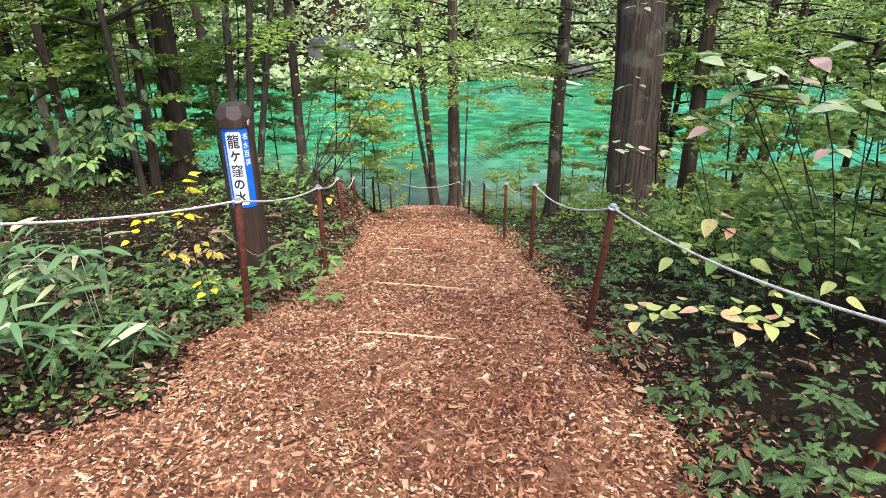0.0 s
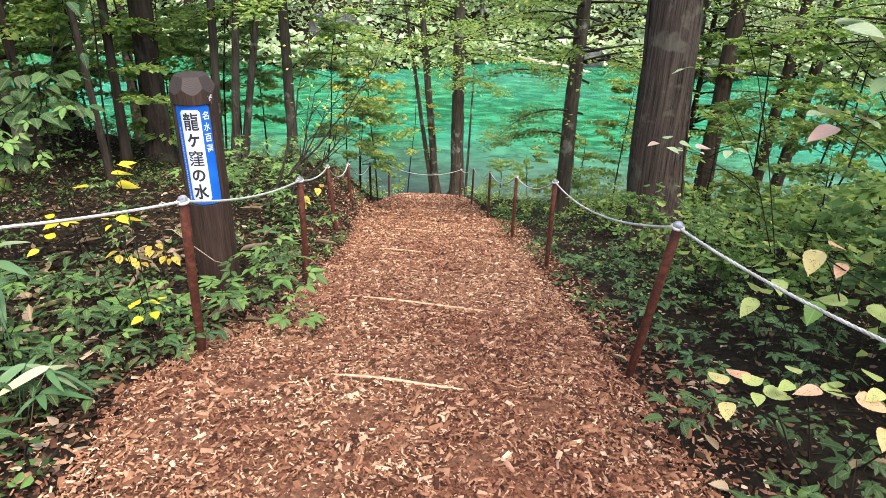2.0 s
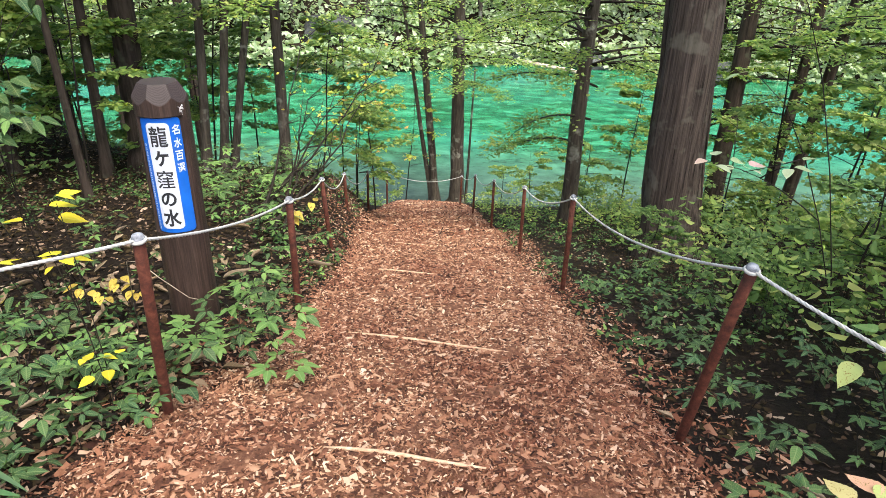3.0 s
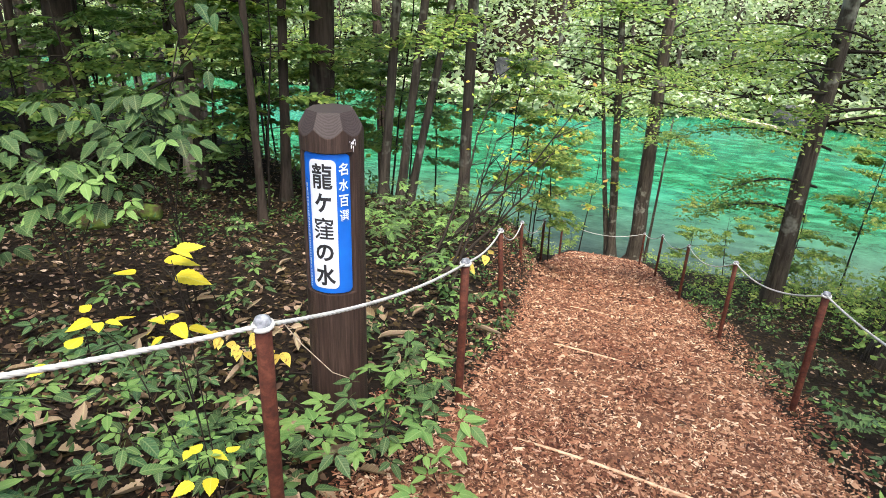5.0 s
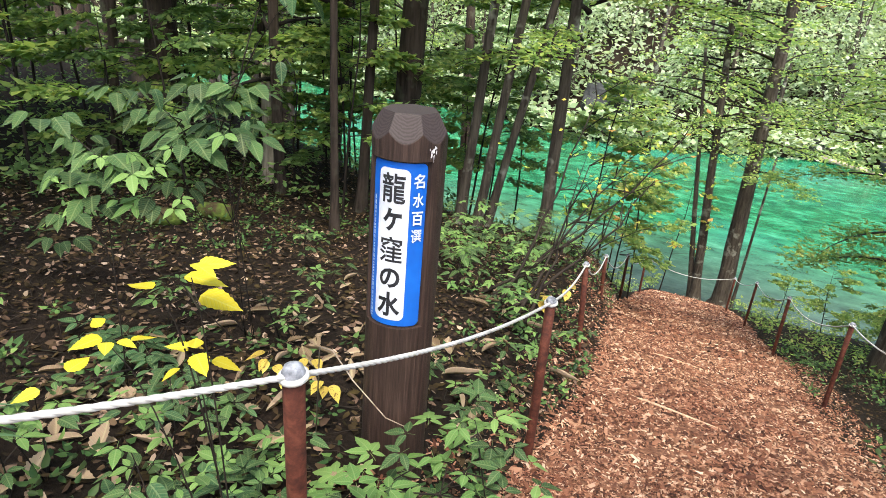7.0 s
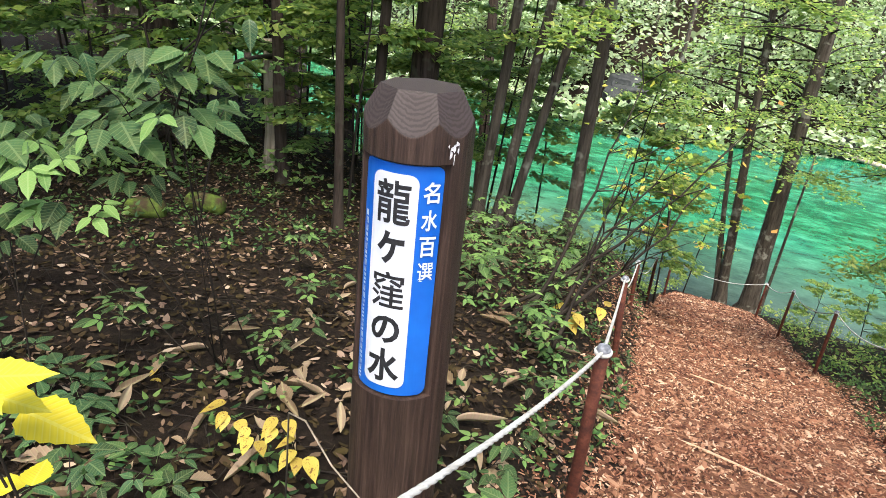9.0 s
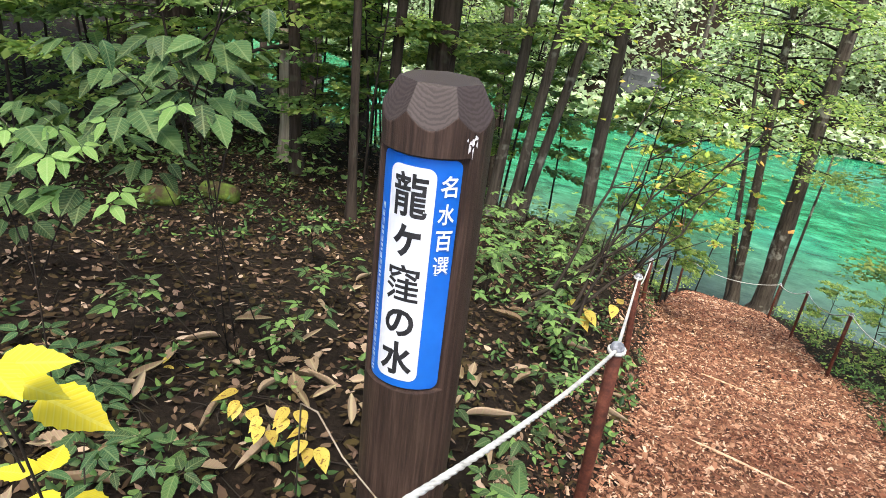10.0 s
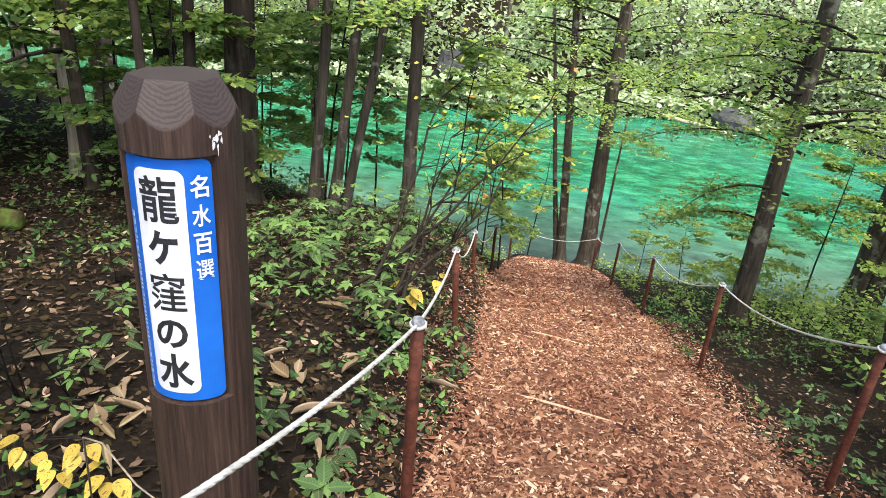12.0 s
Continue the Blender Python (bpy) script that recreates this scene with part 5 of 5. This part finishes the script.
cover("undergrowth", "leafy fringe beside the chips", 500, (-3.0, -1.0, 2.4, 11), 5, M_HERB_SHADED, 0.12, 0.048, 0.1)
cover("undergrowth", "tall leafy growth among the trees beside the lake", 2600, (1.9, 12, 3, 17), 6, M_LEAF, 0.9, 0.095, 0.4)


def litter(name, label, n, box, seed, size, power=1.0, lift=0.02):
    r, x, y = scatter(n, *box, seed, power)
    n = len(x)
    s = size * r.uniform(0.5, 1.5, n)
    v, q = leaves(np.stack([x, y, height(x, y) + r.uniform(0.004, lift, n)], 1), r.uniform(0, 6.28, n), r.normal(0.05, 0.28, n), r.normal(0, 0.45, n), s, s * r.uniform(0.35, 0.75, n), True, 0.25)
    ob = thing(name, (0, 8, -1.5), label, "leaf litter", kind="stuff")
    put("dry_leaves", fast_mesh("dry_leaves", v - np.array([0, 8, -1.5]), q, M_LITTER_SHADED), ob)


litter("leaf_litter", "brown fallen leaves covering the bank, shade put into their colour", 46000, (-8, -0.9, 1.0, 14), 21, 0.046, 1.3, 0.03)
litter("leaf_litter", "fallen leaves beyond the fence, darkened to carry the shade", 22000, (-0.2, 6, 1.0, 17), 22, 0.042, 1.3)
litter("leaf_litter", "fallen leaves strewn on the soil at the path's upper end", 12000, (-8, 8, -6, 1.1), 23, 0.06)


def twigs(n, box, seed):
    r, x, y = scatter(n, *box, seed, 1.3)
    ch = []
    for a, b in zip(x, y):
        ln, az = r.uniform(0.06, 0.3), r.uniform(0, 6.28)
        dx, dy = ln * math.cos(az), ln * math.sin(az)
        ch.append(tube([(a, b, ground_z(a, b) + 0.012), (a + dx * 0.5, b + dy * 0.5, ground_z(a + dx * 0.5, b + dy * 0.5) + r.uniform(0.01, 0.05)), (a + dx, b + dy, ground_z(a + dx, b + dy) + 0.012)], [0.003, 0.0026, 0.0015], 4))
    v, f = join(ch)
    ob = thing("fallen_twigs", (0, 6, -1), "thin dark fallen twigs in the litter", "twigs", kind="stuff")
    put("twigs", mesh("twigs", [(p[0], p[1] - 6, p[2] + 1) for p in v], f, M_TWIG), ob)


twigs(2200, (-6, -0.9, 1, 11), 31)
twigs(800, (0.2, 5, 1, 14), 32)
for i in range(100):
    x, y = R(-3.2, -1.25), R(3.3, 6.4)
    if i > 84:
        x, y = R(1.0, 2.6), R(1.6, 4.5)
    if math.hypot(x - SX, y - SY) < 0.2 or edge_left(y) < x < edge_right(y):
        continue
    s = R(0.07, 0.16)
    d = thing("fallen_leaf", (x, y, ground_z(x, y) + 0.012), "large curled dry brown fallen leaf", "fallen leaf", "fallen leaves")
    put("leaf", LM["dry"], d, pose(0, 0, 0.01, R(-25, 25), R(-15, 15), R(0, 360)) @ Matrix.Diagonal((s, s * R(0.6, 1.1), s, 1)), "dry brown curled blade")

for i in range(60):
    x, y = R(-3.4, -1.4), R(4.2, 7.4)
    if math.hypot(x - SX, y - SY) < 0.22 or edge_left(y) - 0.05 < x:
        continue
    s = R(0.12, 0.26)
    d = thing("fallen_leaf", (x, y, ground_z(x, y) + 0.014), "long pale dry bamboo grass blade on the litter", "fallen leaf", "fallen blades")
    put("blade", LM["dryblade"], d, pose(0, 0, 0.012, R(-30, 30), R(-8, 14), R(0, 360)) @ Matrix.Diagonal((s, s * R(0.8, 1.5), s, 1)), "dry pale curled blade")

vine = thing("dead_vine", (-1.95, 4.8, ground_z(-1.95, 4.8)), "thin pale dead stem bent against the sign post", "twig")
g = ground_z(-1.95, 4.8)
v, f = tube([(0, 0, 0.0), (0.02, 0, 0.5), (0.10, -0.02, 0.52), (0.22, -0.05, 0.44), (0.36, -0.02, 0.30), (0.43, 0.02, 0.26)], [0.003, 0.003, 0.003, 0.0028, 0.0025, 0.002], 5)
put("stem", mesh("stem", v, f, M_PALE_WOOD, True), vine)

# mossy logs deep in the shade
for x, y, az, ln in ((-5.51, 7.05, 35, 0.32), (-5.4, 7.6, 20, 0.36)):
    lg = thing("mossy_log", (x, y, ground_z(x, y)), "short rotting log covered in green moss", "log")
    v, f = tube([(-ln / 2, 0, 0.07), (-ln / 2 + 0.02, 0, 0.07), (0, 0.01, 0.075), (ln / 2 - 0.02, 0, 0.07), (ln / 2, 0, 0.07)], [0.06, 0.085, 0.09, 0.085, 0.06], 14, 0.08, random.Random(4))
    o = put("log_body", mesh("log_body", v, f, M_MOSS, True), lg, pose(0, 0, 0, 0, 0, az))

# ---- far shore details ----
def boulder(x, y, s, label, squash=0.6):
    bm = bmesh.new()
    bmesh.ops.create_icosphere(bm, subdivisions=3, radius=1)
    for v in bm.verts:
        k = 1 + 0.35 * noise.noise(v.co * 1.3 + Vector((x, y, 0))) + 0.12 * noise.noise(v.co * 4)
        v.co = Vector((v.co.x * s * k, v.co.y * s * 0.8 * k, v.co.z * s * squash * k))
    me = bpy.data.meshes.new("boulder")
    bm.to_mesh(me)
    bm.free()
    me.materials.append(M_ROCK)
    z = max(ground_z(x, y), WATER_Z)
    ob = put("boulder", me)
    ob.location = (x, y, z + s * squash * 0.3)
    tagged(ob, label, "rock")


boulder(6.2, 43.6, 1.2, "big dark boulder on the far shore", 0.7)
boulder(-9.5, 42.6, 1.7, "dark boulder under the far trees")
boulder(13.5, 41.2, 1.3, "grey boulder at the far waterline")
boulder(1.5, 44.2, 0.9, "small grey rock at the far waterline")
lg = thing("driftwood", (4.4, 41.6, WATER_Z), "pale fallen trunk lying at the far waterline", "log")
v, f = tube([(-2.4, 0.5, 0.5), (-1, 0.2, 0.35), (0.6, 0, 0.15), (2.4, -0.3, -0.2)], [0.10, 0.13, 0.12, 0.06], 10, 0.1, random.Random(8))
put("trunk", mesh("trunk", v, f, M_PALE_WOOD, True), lg)

# ---- sticks and chips on the path ----
for x0, y0, x1, y1 in ((-0.56, 3.72, 0.13, 3.66), (-0.78, 5.24, 0.28, 5.06), (-1.10, 9.7, -0.5, 9.55), (-1.0, 7.3, -0.35, 7.2)):
    st = thing("stick", (x0, y0, float(mulch_z(x0, y0))), "long bleached splinter of wood lying across the chips", "stick", "sticks on the path")
    n = 7
    pts = []
    for k in range(n):
        u = k / (n - 1)
        x, y = x0 + (x1 - x0) * u, y0 + (y1 - y0) * u + 0.015 * math.sin(5 * u)
        pts.append((x - x0, y - y0, float(mulch_z(x, y)) + 0.012 - float(mulch_z(x0, y0))))
    v, f = tube(pts, [0.005, 0.009, 0.010, 0.010, 0.009, 0.008, 0.004], 6)
    put("splinter", mesh("splinter", v, f, M_STICK, True), st)


def chip_verts(n, pos, az, tilt, roll, L, W, T):
    """Wedge-shaped chips with thickness: six corners, their undersides left out."""
    ca, sa, ct, st = np.cos(az), np.sin(az), np.cos(tilt), np.sin(tilt)
    d = np.stack([ca * ct, sa * ct, st], 1)
    s0 = np.stack([-sa, ca, np.zeros(n)], 1)
    up = np.cross(d, s0)
    s = s0 * np.cos(roll)[:, None] + up * np.sin(roll)[:, None]
    nn = np.cross(d, s)
    L, W, T = L[:, None], W[:, None], T[:, None]
    v = np.empty((n, 6, 3))
    v[:, 0] = pos - d * L * 0.5 - s * W * 0.4
    v[:, 1] = pos - d * L * 0.42 + s * W * 0.5
    v[:, 2] = pos + d * L * 0.5 + s * W * 0.3
    v[:, 3] = pos + d * L * 0.45 - s * W * 0.5
    v[:, 4] = pos - d * L * 0.3 + nn * T
    v[:, 5] = pos + d * L * 0.3 + nn * T * 0.8
    o = (np.arange(n) * 6)[:, None, None]
    tri = np.array([[0, 3, 5], [0, 5, 4], [2, 1, 4], [2, 4, 5], [1, 0, 4], [3, 2, 5]])
    return v.reshape(-1, 3), (tri[None] + o).reshape(-1, 3)


def chips(n, y0, y1, seed, lo, hi, spill=0.0, power=1.0):
    r = np.random.default_rng(seed)
    y = y0 + (y1 - y0) * r.random(n) ** power
    u = r.random(n)
    if spill:
        u = np.where(r.random(n) < 0.5, -spill * r.random(n) ** 1.5, 1 + spill * r.random(n) ** 1.5)
    a, b = edge_left(y), edge_right(y)
    x = a + (b - a) * u
    z = np.where((u > 0) & (u < 1), mulch_z(x, y), height(x, y)) + r.uniform(0.0, 0.012, n)
    L = r.uniform(lo, hi, n) * (1 + 1.2 * (r.random(n) > 0.93))
    return chip_verts(n, np.stack([x, y, z], 1), r.uniform(0, 6.28, n), r.normal(0, 0.25, n), r.normal(0, 0.35, n), L, L * r.uniform(0.18, 0.5, n), L * r.uniform(0.06, 0.16, n) + 0.002)


parts_v = [chips(80000, 1.2, 6.2, 51, 0.010, 0.034), chips(28000, 6.2, 11, 52, 0.016, 0.042), chips(12000, 11, 18.8, 53, 0.03, 0.065), chips(11000, 1.2, 13, 54, 0.014, 0.042, 0.20), chips(2500, -4, 1.2, 55, 0.025, 0.055)]
vv, off, qq = [], 0, []
for v, q in parts_v:
    vv.append(v)
    qq.append(q + off)
    off += len(v)
bed = thing("wood_chips", (0, 5, -0.7), "loose reddish wood chips strewn over the path", "wood chips", kind="stuff")
put("chips", fast_mesh("chips", np.concatenate(vv) - np.array([0, 5, -0.7]), np.concatenate(qq), M_CHIP), bed)
CHIPS = []
for k in range(5):
    v, q = chip_verts(1, np.zeros((1, 3)), np.array([0.0]), np.array([0.05]), np.array([0.1]), np.array([1.0]), np.array([0.22 + 0.06 * k]), np.array([0.10]))
    CHIPS.append(fast_mesh("wood_chip", v, q, M_CHIP_OB))
for i in range(290):
    y = R(2.0, 6.6)
    x = float(edge_left(y)) + (float(edge_right(y)) - float(edge_left(y))) * R(0.02, 0.98)
    s = R(0.025, 0.065)
    put("wood_chip", CHIPS[i % 5], path, Matrix.Translation((x, y, float(mulch_z(x, y)) + 0.010)) @ pose(0, 0, 0, R(-20, 20), R(-12, 12), R(0, 360)) @ Matrix.Diagonal((s, s, s, 1)))
